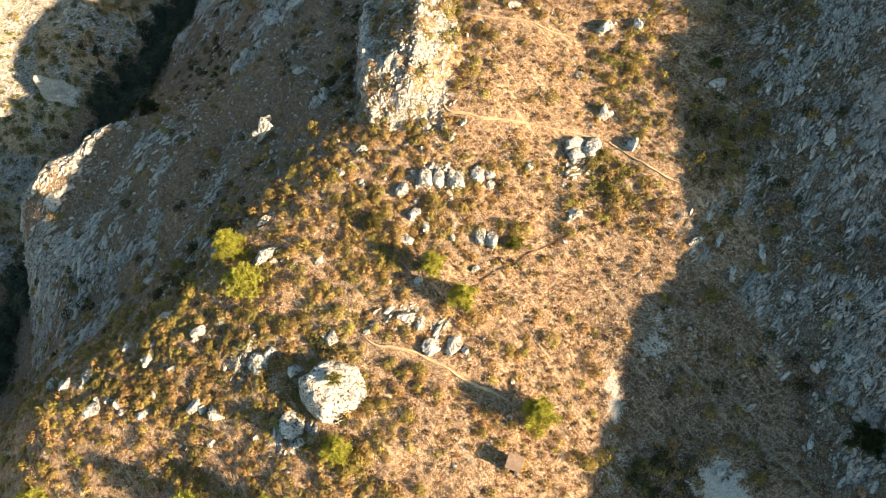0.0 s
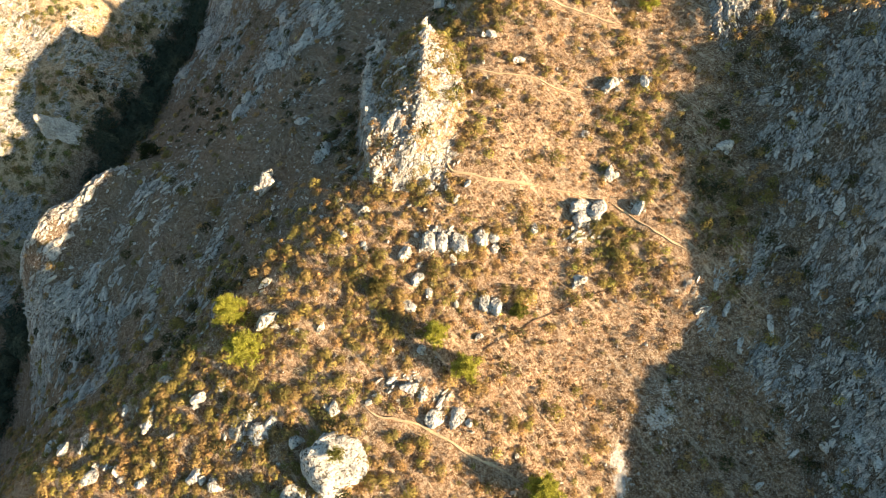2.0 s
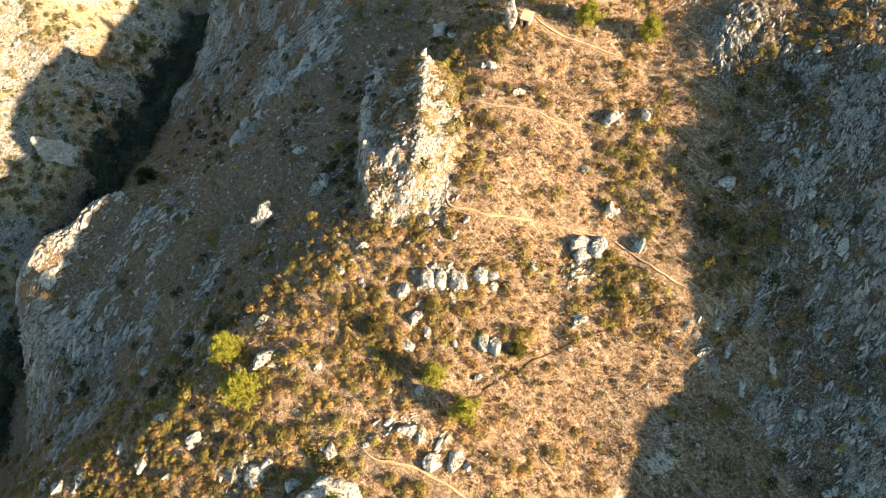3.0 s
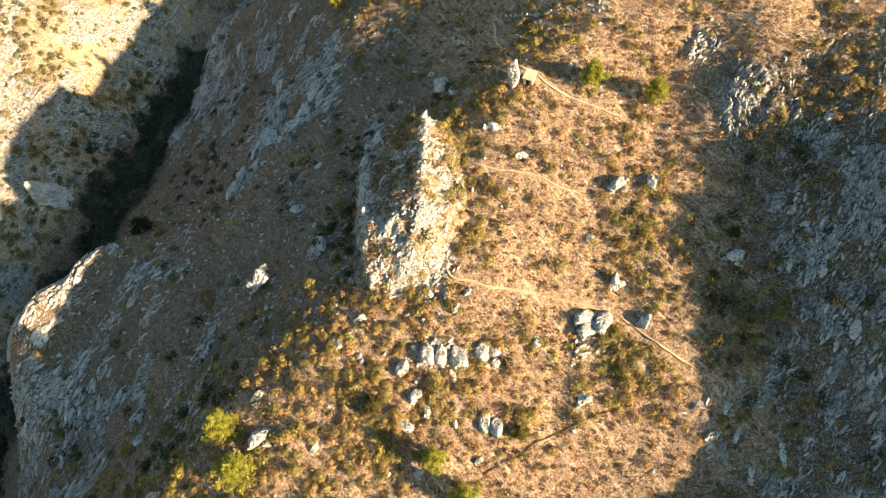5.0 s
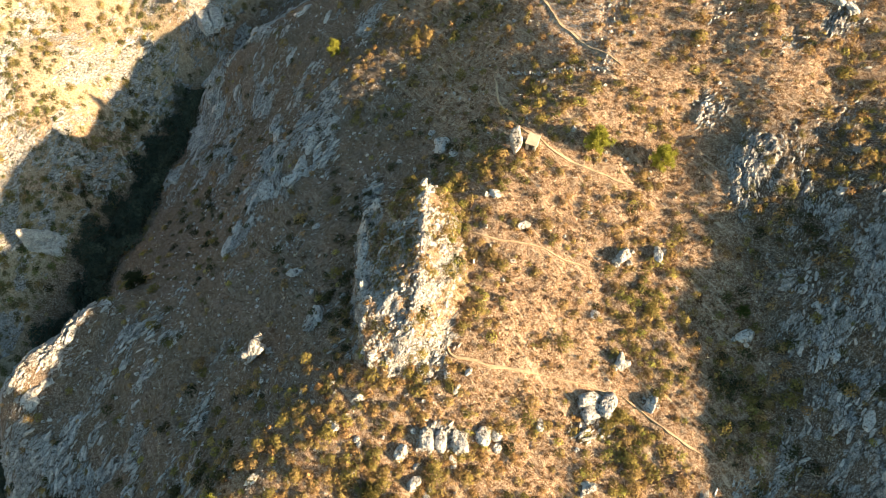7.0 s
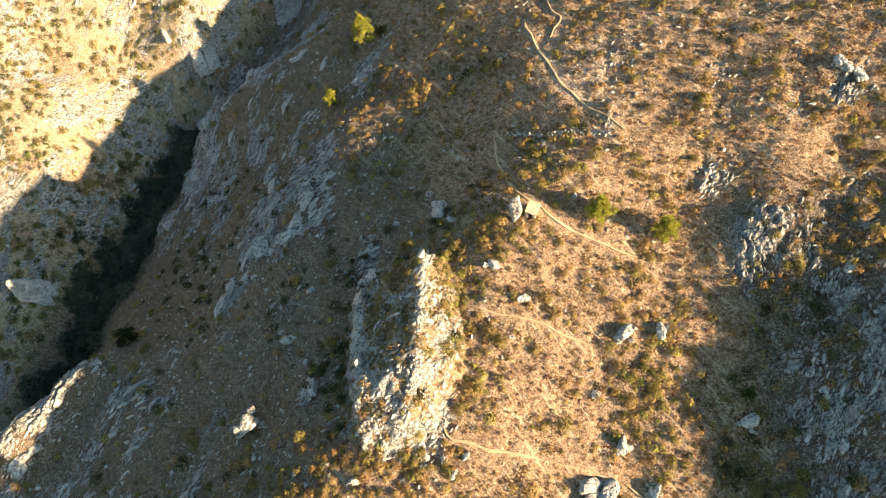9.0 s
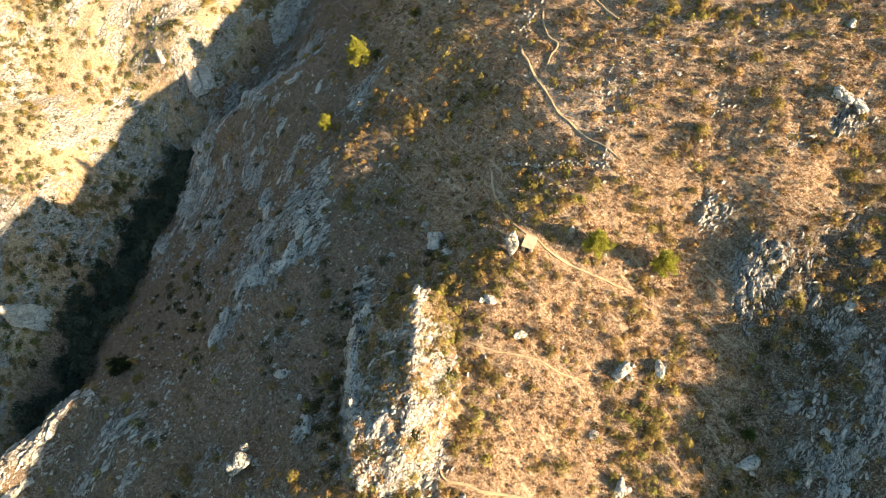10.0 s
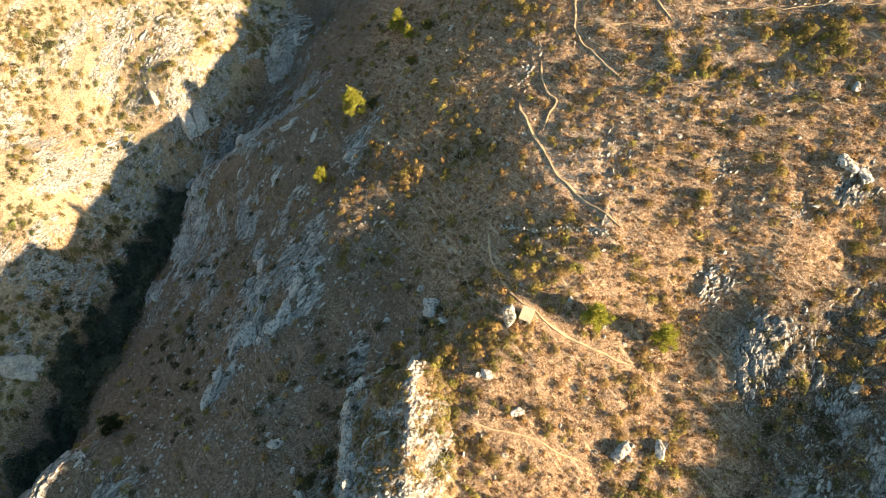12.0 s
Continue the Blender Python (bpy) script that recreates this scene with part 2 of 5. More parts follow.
def rockiness(x, y):
    """0 on earth, 1 on bare limestone."""
    r = np.zeros(x.shape)
    for cx, cy, rx, ry, turn, k in ROCKY:
        r = np.maximum(r, k * blob(x, y, cx, cy, rx, ry, turn))
    edge = np.interp(y, [0, 15, 19, 24, 30, 35, 40, 48, 56, 66, 76, 86, 95, 105], [46, 42.4, 39.2, 37.6, 35.8, 34.8, 34.2, 34, 37, 38, 37, 36, 38, 46])
    east = smooth(-1.0, 3.0, x - edge + 2.0 * fbm(x / 5, y / 5, 3, 2)) * (1 - 0.75 * smooth(84, 98, y))
    gorge_x = np.interp(y, [40, 80, 107, 131, 150, 168, 185], [-84, -76, -66, -58.5, -44, -34, -28])
    far = smooth(-4, -10, x - gorge_x) * (0.70 + 0.62 * fbm(x / 14, y / 14, 4, 1) + 0.25 * smooth(-24, -14, x - gorge_x)) * (1 - 0.8 * blob(x, y, -85, 165, 6, 10))
    fin = np.maximum.reduce([1.3 * blob(x, y, -10.6, 75, 1.8, 13), 1.35 * blob(x, y, -2.2, 76, 2.2, 13), 0.75 * blob(x, y, 0.5, 74, 2.2, 10), 1.7 * blob(x, y, -6, 66, 6, 6), 0.62 * blob(x, y, -6, 78, 6, 11)])
    r = np.maximum(r, np.maximum(far, fin))
    u, v = 0.42 * x + 0.91 * y, 0.91 * x - 0.42 * y
    patch = fbm(u / 7, v / 4, 5, 3, 0.6)
    outcrop = r * (0.90 + 1.6 * patch) + 0.10 * np.maximum(patch, 0)
    ribbed = np.maximum(blob(x, y, 52, 52, 10, 17), blob(x, y, 46, 24, 7, 9))
    wall = east * (0.50 + 0.18 * ribbed + 0.55 * patch + 0.25 * fbm(x / 1.6, y / 1.6, 2, 6))
    return np.clip(np.maximum(outcrop, wall), 0, 1)


def GORGE(y):
    return np.interp(y, [40, 80, 107, 131, 150, 168, 185], [-84, -76, -66, -58.5, -44, -34, -28])


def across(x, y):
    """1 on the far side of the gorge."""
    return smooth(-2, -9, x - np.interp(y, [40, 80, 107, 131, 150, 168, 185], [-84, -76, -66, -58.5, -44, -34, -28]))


def sand(x, y):
    """1 on the bare pale pans of sand and gravel in the gully."""
    return np.clip(1.5 * np.maximum(blob(x, y, 28.8, 16.8, 2.9, 3.6), blob(x, y, 18.8, 27.3, 0.75, 2.6)) - 0.25 + 0.3 * fbm(x, y, 2, 3), 0, 1)


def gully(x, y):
    """1 on the gravelly floor of the gully east of the spur."""
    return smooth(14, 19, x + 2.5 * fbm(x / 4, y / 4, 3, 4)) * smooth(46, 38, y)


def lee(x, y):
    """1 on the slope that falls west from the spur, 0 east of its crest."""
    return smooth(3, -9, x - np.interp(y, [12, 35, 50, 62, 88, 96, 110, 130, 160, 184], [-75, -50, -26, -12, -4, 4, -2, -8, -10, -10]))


def scrubbiness(x, y):
    d = 0.13 - 0.085 * lee(x, y) + 0.36 * across(x, y)
    for cx, cy, rx, ry, k in SCRUBBY:
        d = np.maximum(d, k * blob(x, y, cx, cy, rx * 1.15, ry * 1.15))
    return np.clip(d * (0.95 + 0.7 * fbm(x / 5, y / 5, 3, 5)), 0, 1) * (1 - sand(x, y))
# ---- land end ----


# ---- materials ----
def material(name):
    m = bpy.data.materials.new(name)
    m.use_nodes = True
    return m, m.node_tree, m.node_tree.nodes["Principled BSDF"]


class Net:
    """Short calls for the nodes of one material."""

    def __init__(self, tree):
        self.tree = tree
        self.co = tree.nodes.new("ShaderNodeTexCoord").outputs["Object"]

    def link(self, a, b):
        self.tree.links.new(a, b)

    def node(self, kind):
        return self.tree.nodes.new(kind)

    def stretch(self, turn, lx, ly, lz):
        """Coordinates drawn out along a bearing: lx long, ly across, lz up."""
        n = self.node("ShaderNodeMapping")
        n.vector_type = "TEXTURE"
        n.inputs["Rotation"].default_value = (0, 0, radians(turn))
        n.inputs["Scale"].default_value = (lx, ly, lz)
        self.link(self.co, n.inputs["Vector"])
        return n.outputs[0]

    def noise(self, scale, detail=6.0, rough=0.6, co=None, warp=0.0):
        n = self.node("ShaderNodeTexNoise")
        n.inputs["Scale"].default_value, n.inputs["Detail"].default_value = scale, detail
        n.inputs["Roughness"].default_value, n.inputs["Distortion"].default_value = rough, warp
        self.link(co or self.co, n.inputs["Vector"])
        return n.outputs["Fac"]

    def warped(self, co, scale, amount):
        """Coordinates pushed about by noise."""
        n = self.node("ShaderNodeTexNoise")
        n.inputs["Scale"].default_value, n.inputs["Detail"].default_value = scale, 4.0
        self.link(co, n.inputs["Vector"])
        middle, push = self.node("ShaderNodeVectorMath"), self.node("ShaderNodeVectorMath")
        middle.operation, push.operation = "SUBTRACT", "MULTIPLY_ADD"
        self.link(n.outputs["Color"], middle.inputs[0])
        middle.inputs[1].default_value = (0.5, 0.5, 0.5)
        self.link(middle.outputs[0], push.inputs[0])
        push.inputs[1].default_value = (amount, amount, amount)
        self.link(co, push.inputs[2])
        return push.outputs[0]

    def lot(self, scale, co):
        """A random number for each cell."""
        n = self.node("ShaderNodeTexVoronoi")
        n.inputs["Scale"].default_value = scale
        self.link(co, n.inputs["Vector"])
        split = self.node("ShaderNodeSeparateColor")
        self.link(n.outputs["Color"], split.inputs[0])
        return split.outputs[0]

    def cells(self, scale, co=None, feature="F1"):
        n = self.node("ShaderNodeTexVoronoi")
        n.feature = feature
        n.inputs["Scale"].default_value = scale
        self.link(co or self.co, n.inputs["Vector"])
        return n.outputs["Distance"]

    def ramp(self, fac, stops):
        n = self.node("ShaderNodeValToRGB")
        e = n.color_ramp.elements
        while len(e) < len(stops):
            e.new(0.5)
        for i, (at, c) in enumerate(stops):
            e[i].position, e[i].color = at, (*c, 1) if len(c) == 3 else c
        self.link(fac, n.inputs[0])
        return n.outputs[0]

    def grey(self, fac, a, b):
        return self.ramp(fac, [(a, (0, 0, 0)), (b, (1, 1, 1))])

    def mix(self, fac, a, b, blend="MIX"):
        n = self.node("ShaderNodeMix")
        n.data_type, n.blend_type = "RGBA", blend
        for socket, value in ((n.inputs["Factor"], fac), (n.inputs[6], a), (n.inputs[7], b)):
            if isinstance(value, (int, float)):
                socket.default_value = value
            elif isinstance(value, tuple):
                socket.default_value = (*value, 1)
            else:
                self.link(value, socket)
        return n.outputs[2]

    def maths(self, op, a, b=0.0):
        n = self.node("ShaderNodeMath")
        n.operation = op
        for socket, value in zip(n.inputs, (a, b)):
            if isinstance(value, (int, float)):
                socket.default_value = value
            else:
                self.link(value, socket)
        return n.outputs[0]

    def attribute(self, name):
        n = self.node("ShaderNodeAttribute")
        n.attribute_name = name
        return n

    def bump(self, height, distance, strength=1.0, after=None):
        n = self.node("ShaderNodeBump")
        n.inputs["Distance"].default_value, n.inputs["Strength"].default_value = distance, strength
        self.link(height, n.inputs["Height"])
        if after:
            self.link(after, n.inputs["Normal"])
        return n.outputs[0]


def limestone(net, co_streak):
    """Colour and height of weathered grey limestone, split along its beds into rounded ribs."""
    beds = net.warped(net.warped(co_streak, 0.12, 5.0), 0.9, 0.9)
    rib, chip = net.cells(0.75, beds, "DISTANCE_TO_EDGE"), net.cells(2.1, beds, "DISTANCE_TO_EDGE")
    big, grain, fine = net.noise(0.25, 4, 0.55), net.noise(2.6, 8, 0.72), net.noise(6.5, 5, 0.75)
    col = net.ramp(grain, [(0.34, (0.24, 0.23, 0.205)), (0.45, (0.50, 0.49, 0.46)), (0.58, (0.76, 0.75, 0.72))])
    col = net.mix(net.maths("MULTIPLY", net.lot(0.75, beds), 0.35), col, (0.40, 0.385, 0.35))
    col = net.mix(net.maths("MULTIPLY", net.grey(big, 0.52, 0.68), 0.4), col, (0.42, 0.35, 0.25))
    col = net.mix(net.maths("MULTIPLY", net.maths("SUBTRACT", 1.0, net.grey(fine, 0.41, 0.48)), 0.65), col, (0.15, 0.13, 0.10))
    open_rib = net.maths("ADD", rib, net.maths("MULTIPLY", net.maths("SUBTRACT", grain, 0.5), 0.25))
    open_chip = net.maths("ADD", chip, net.maths("MULTIPLY", net.maths("SUBTRACT", fine, 0.5), 0.3))
    col = net.mix(net.maths("MULTIPLY", net.maths("SUBTRACT", 1.0, net.grey(open_chip, 0.01, 0.07)), net.maths("MULTIPLY", net.grey(net.noise(0.8, 4, 0.6), 0.41, 0.58), 0.66)), col, (0.12, 0.105, 0.08))
    col = net.mix(net.maths("MULTIPLY", net.maths("SUBTRACT", 1.0, net.grey(open_rib, 0.02, 0.10)), net.maths("MULTIPLY", net.grey(net.noise(0.7, 5, 0.65), 0.40, 0.58), 0.9)), col, (0.085, 0.07, 0.05))
    h = net.maths("ADD", net.maths("MULTIPLY", net.grey(open_rib, 0.0, 0.32), 0.75), net.maths("ADD", net.maths("MULTIPLY", net.grey(open_chip, 0.0, 0.25), 0.35), net.maths("MULTIPLY", grain, 0.5)))
    return col, h


def ground_material():
    m, tree, bsdf = material("dry_hillside")
    net = Net(tree)
    cover = net.attribute("cover")
    parts = net.node("ShaderNodeSeparateColor")
    net.link(cover.outputs["Color"], parts.inputs[0])
    beds = net.stretch(57, 0.95, 0.40, 0.7)
    rock_col, rock_h = limestone(net, beds)
    # earth, straw and dead stems
    clump = net.noise(1.3, 5, 0.65, None, 0.6)
    fine = net.noise(2.9, 6, 0.78)
    speck = net.noise(5.2, 4, 0.7)
    broad = net.noise(0.10, 4, 0.6)
    fibre = net.maths("MULTIPLY", net.maths("ABSOLUTE", net.maths("SUBTRACT", net.noise(2.2, 4, 0.6, None, 1.2), 0.5)), 2.0)
    lattice = net.maths("SUBTRACT", 1.0, net.grey(fibre, 0.02, 0.075))
    earth = net.ramp(fine, [(0.36, (0.13, 0.070, 0.038)), (0.45, (0.31, 0.185, 0.104)), (0.53, (0.49, 0.32, 0.195)), (0.62, (0.76, 0.575, 0.40))])
    earth = net.mix(net.maths("MULTIPLY", net.maths("SUBTRACT", 1.0, net.grey(clump, 0.40, 0.52)), 0.7), earth, (0.155, 0.086, 0.043))
    earth = net.mix(net.maths("MULTIPLY", net.grey(broad, 0.42, 0.66), 0.28), earth, (0.27, 0.15, 0.075))
    earth = net.mix(net.maths("MULTIPLY", lattice, 0.6), earth, (0.80, 0.65, 0.48))
    worn = net.grey(net.noise(1.0, 3, 0.5, net.stretch(-54, 7.0, 0.6, 2.0), 0.8), 0.58, 0.66)
    earth = net.mix(net.maths("MULTIPLY", worn, 0.6), earth, (0.82, 0.66, 0.47))
    earth = net.mix(net.maths("MULTIPLY", net.maths("SUBTRACT", 1.0, net.grey(speck, 0.40, 0.47)), 0.55), earth, (0.12, 0.07, 0.038))
    bleached = net.mix(net.grey(fine, 0.38, 0.58), (0.22, 0.175, 0.095), (0.56, 0.485, 0.34))
    earth = net.mix(net.maths("MULTIPLY", cover.outputs["Alpha"], 0.85), earth, bleached)
    # darker greyer soil and stems: scrub ground, plus shade painted on the shaded slopes
    shaded_soil = net.mix(net.grey(fine, 0.43, 0.60), (0.036, 0.031, 0.024), (0.21, 0.18, 0.148))
    shaded_soil = net.mix(net.maths("MULTIPLY", net.maths("SUBTRACT", 1.0, net.grey(clump, 0.40, 0.53)), 0.6), shaded_soil, (0.045, 0.036, 0.024))
    shaded_soil = net.mix(net.maths("MULTIPLY", net.grey(net.noise(0.22, 6, 0.65), 0.45, 0.54), 0.7), shaded_soil, (0.055, 0.047, 0.026))
    shaded_soil = net.mix(net.maths("MULTIPLY", net.maths("MULTIPLY", lattice, net.grey(speck, 0.42, 0.56)), 0.85), shaded_soil, (0.60, 0.56, 0.50))
    earth = net.mix(net.maths("MULTIPLY", parts.outputs[2], 0.8), earth, shaded_soil)
    gravel = net.mix(net.grey(net.noise(5.0, 8, 0.8), 0.36, 0.58), (0.36, 0.31, 0.26), (0.78, 0.73, 0.66))
    strewn = net.maths("ADD", parts.outputs[1], net.maths("MULTIPLY", net.maths("SUBTRACT", net.noise(3.6, 7, 0.75), 0.5), 2.2))
    earth = net.mix(net.grey(strewn, 0.62, 0.74), earth, gravel)
    shred = net.noise(1.0, 7, 0.75, beds, 0.5)
    edge = net.maths("ADD", parts.outputs[0], net.maths("ADD", net.maths("MULTIPLY", net.maths("SUBTRACT", net.lot(0.75, net.warped(net.warped(beds, 0.12, 5.0), 0.9, 0.9)), 0.5), 0.6), net.maths("MULTIPLY", net.maths("SUBTRACT", shred, 0.5), 2.6)))
    rock = net.grey(edge, 0.62, 0.67)
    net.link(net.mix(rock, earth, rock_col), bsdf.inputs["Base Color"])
    bsdf.inputs["Roughness"].default_value = 0.93
    bsdf.inputs["Specular IOR Level"].default_value = 0.15
    hill = net.maths("ADD", net.maths("MULTIPLY", clump, 0.7), net.maths("ADD", net.maths("MULTIPLY", lattice, 0.1), net.maths("MULTIPLY", fine, 0.35)))
    mixed = net.node("ShaderNodeMix")
    net.link(rock, mixed.inputs[0])
    net.link(hill, mixed.inputs[2])
    net.link(rock_h, mixed.inputs[3])
    net.link(net.bump(mixed.outputs[0], 0.36, 1.0), bsdf.inputs["Normal"])
    return m


def boulder_material(name, pitted):
    m, tree, bsdf = material(name)
    net = Net(tree)
    col, h = limestone(net, net.stretch(20, 1.1, 0.7, 0.8))
    col = net.mix(0.45, col, (0.80, 0.77, 0.71))
    lichen = net.grey(net.noise(2.4, 8, 0.78), 0.53, 0.60)
    col = net.mix(net.maths("MULTIPLY", lichen, 0.4 * pitted), col, (0.20, 0.17, 0.11))
    pits = net.maths("MULTIPLY", net.maths("SUBTRACT", 1.0, net.grey(net.noise(3.0, 4, 0.6), 0.40, 0.45)), net.grey(net.noise(0.6, 4, 0.6), 0.36, 0.48))
    col = net.mix(net.maths("MULTIPLY", pits, 0.85 * pitted), col, (0.07, 0.06, 0.04))
    col = net.mix(net.maths("MULTIPLY", net.grey(net.noise(0.45, 5, 0.65), 0.52, 0.64), 0.4 * pitted), col, (0.34, 0.33, 0.30))
    h = net.maths("SUBTRACT", h, net.maths("MULTIPLY", pits, 1.2))
    net.link(col, bsdf.inputs["Base Color"])
    bsdf.inputs["Roughness"].default_value = 0.9
    bsdf.inputs["Specular IOR Level"].default_value = 0.2
    net.link(net.bump(h, 0.16, 1.0), bsdf.inputs["Normal"])
    return m


def leaf_material(name, rough=0.75):
    """Leaves that let some of the light through."""
    m, tree, bsdf = material(name)
    net = Net(tree)
    tint = net.attribute("tint").outputs["Color"]
    n = net.grey(net.noise(4.0, 3), 0.3, 0.7)
    col = net.mix(n, net.mix(0.2, tint, (0.03, 0.02, 0.008)), tint)
    net.link(col, bsdf.inputs["Base Color"])
    bsdf.inputs["Roughness"].default_value = rough
    bsdf.inputs["Specular IOR Level"].default_value = 0.2
    thin = net.node("ShaderNodeBsdfTranslucent")
    net.link(col, thin.inputs["Color"])
    both = net.node("ShaderNodeMixShader")
    both.inputs[0].default_value = 0.35
    net.link(bsdf.outputs[0], both.inputs[1])
    net.link(thin.outputs[0], both.inputs[2])
    net.link(both.outputs[0], tree.nodes["Material Output"].inputs["Surface"])
    return m


def plain_material(name, dark, light, scale, rough=0.9, bump=0.03):
    m, tree, bsdf = material(name)
    net = Net(tree)
    n = net.noise(scale, 7, 0.65)
    broad = net.noise(scale * 0.2, 3)
    col = net.mix(net.grey(n, 0.3, 0.7), dark, light)
    col = net.mix(net.maths("MULTIPLY", net.grey(broad, 0.45, 0.7), 0.4), col, tuple(0.6 * a for a in dark))
    net.link(col, bsdf.inputs["Base Color"])
    bsdf.inputs["Roughness"].default_value = rough
    net.link(net.bump(n, bump, 0.8), bsdf.inputs["Normal"])
    return m


HILL = ground_material()
STONE = boulder_material("pale_limestone", 1.0)
SPLINTER = boulder_material("clean_limestone", 0.35)
KNOB = boulder_material("weathered_limestone", 1.0)
LEAF = leaf_material("scrub_leaf")
NEEDLE = leaf_material("pine_needle", 0.6)
STRAW = leaf_material("dry_straw", 0.9)
BARK = plain_material("pine_bark", (0.06, 0.04, 0.03), (0.20, 0.15, 0.11), 6.0)
TREAD = plain_material("trodden_earth", (0.46, 0.33, 0.19), (0.74, 0.57, 0.365), 3.5, 0.95, 0.05)
DITCH = plain_material("dark_earth", (0.12, 0.07, 0.04), (0.24, 0.15, 0.09), 3.0, 0.95, 0.05)
MORTAR = plain_material("rubble_masonry", (0.40, 0.33, 0.25), (0.66, 0.58, 0.47), 5.0)
ROOFING = plain_material("weathered_roof_slab", (0.22, 0.15, 0.11), (0.42, 0.31, 0.23), 4.0)
ROOFING_PALE = plain_material("pale_roof_slab", (0.50, 0.40, 0.28), (0.68, 0.57, 0.42), 4.0)


# ---- meshes from arrays ----
def array_mesh(name, verts, faces, mat, shade=False, colours=None, attribute="tint"):
    verts, faces = np.asarray(verts, np.float32), np.asarray(faces, np.int32)
    m = bpy.data.meshes.new(name)
    n, k = faces.shape
    m.vertices.add(len(verts))
    m.vertices.foreach_set("co", verts.ravel())
    m.loops.add(n * k)
    m.loops.foreach_set("vertex_index", faces.ravel())
    m.polygons.add(n)
    m.polygons.foreach_set("loop_start", np.arange(0, n * k, k, dtype=np.int32))
    m.polygons.foreach_set("use_smooth", np.full(n, shade))
    m.update(calc_edges=True)
    if colours is not None:
        a = m.color_attributes.new(attribute, "FLOAT_COLOR", "POINT")
        a.data.foreach_set("color", (colours if colours.shape[1] == 4 else np.column_stack([colours, np.ones(len(verts))])).astype(np.float32).ravel())
    m.materials.append(mat)
    return m


# ---- the ground: one sheet, fine where the camera looks ----
def spread(lo, hi, step, far):
    """Even steps between lo and hi, growing steps beyond, out to far."""
    out, d, s = [], 0.0, step
    while d < far:
        s *= 1.22
        d += s
        out.append(d)
    out = np.array(out)
    return np.concatenate([(lo - out)[::-1], np.arange(lo, hi + step / 2, step), hi + out])


STEP = 0.3
XS, YS = spread(-96.0, 66.0, STEP, 2600.0), spread(4.0, 184.0, STEP, 2600.0)
X, Y = np.meshgrid(XS, YS, indexing="ij")
Z = height_rough(X, Y)
nx, ny = X.shape


def height(x, y):
    """The height of the sheet at a place on the hill."""
    x, y = np.asarray(x, float), np.asarray(y, float)
    i = np.clip(np.searchsorted(XS, x) - 1, 0, nx - 2)
    j = np.clip(np.searchsorted(YS, y) - 1, 0, ny - 2)
    fx, fy = (x - XS[i]) / (XS[i + 1] - XS[i]), (y - YS[j]) / (YS[j + 1] - YS[j])
    return (Z[i, j] * (1 - fx) + Z[i + 1, j] * fx) * (1 - fy) + (Z[i, j + 1] * (1 - fx) + Z[i + 1, j + 1] * fx) * fy


def build_ground():
    idx = np.arange(nx * ny).reshape(nx, ny)
    faces = np.stack([idx[:-1, :-1], idx[1:, :-1], idx[1:, 1:], idx[:-1, 1:]], -1).reshape(-1, 4)
    gx, gy = np.gradient(Z, XS, YS)
    steep = smooth(0.9, 1.8, np.hypot(gx, gy))
    mark, joint, small, crack = broken(X, Y)
    rock = np.clip(np.maximum(rockiness(X, Y), steep), 0, 1)
    rock = np.clip(rock + rock * (1.1 * (mark - 0.55) + 0.7 * (small - 0.5)) + 0.1 * (rock > 0.8), 0, 1)
    # shade put into the colour of west slope, gully, east wall; scrub ground too
    shaded_soil = np.clip(0.45 * scrubbiness(X, Y) + 0.8 * lee(X, Y) + 0.5 * gully(X, Y), 0, 1)
    shaded_soil = np.maximum(shaded_soil, smooth(34, 39, X) * smooth(100, 88, Y)) * (1 - across(X, Y)) * (1 - sand(X, Y))
    gravel = np.maximum.reduce([0.75 * blob(X, Y, 25, 34, 6, 8) * (0.9 + 0.5 * fbm(X / 3, Y / 3, 3, 4)), blob(X, Y, 19, 28, 1.5, 4), 0.75 * blob(X, Y, 18, 20, 4, 6), 0.6 * blob(X, Y, -22, 33, 4, 3), 0.72 * blob(X, Y, 21, 116, 16, 20), 0.66 * blob(X, Y, 40, 130, 30, 30), 0.5 * blob(X, Y, -28, 95, 26, 42), 0.25 * blob(X, Y, -45, 68, 16, 16), 0.15 * blob(X, Y, 12, 70, 14, 20), 0.5 * across(X, Y)])
    gravel = np.clip(np.maximum(0.85 * gravel, 1.6 * sand(X, Y)), 0, 1)
    pale = across(X, Y) * (0.55 + 0.35 * smooth(-8, -26, X - GORGE(Y)) + 0.6 * fbm(X / 8, Y / 8, 4, 2))
    cover = np.stack([rock, gravel, shaded_soil, np.clip(pale, 0, 1)], -1).reshape(-1, 4)
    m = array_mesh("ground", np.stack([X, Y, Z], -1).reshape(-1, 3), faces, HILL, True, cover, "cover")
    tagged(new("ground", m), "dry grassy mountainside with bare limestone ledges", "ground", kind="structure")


build_ground()


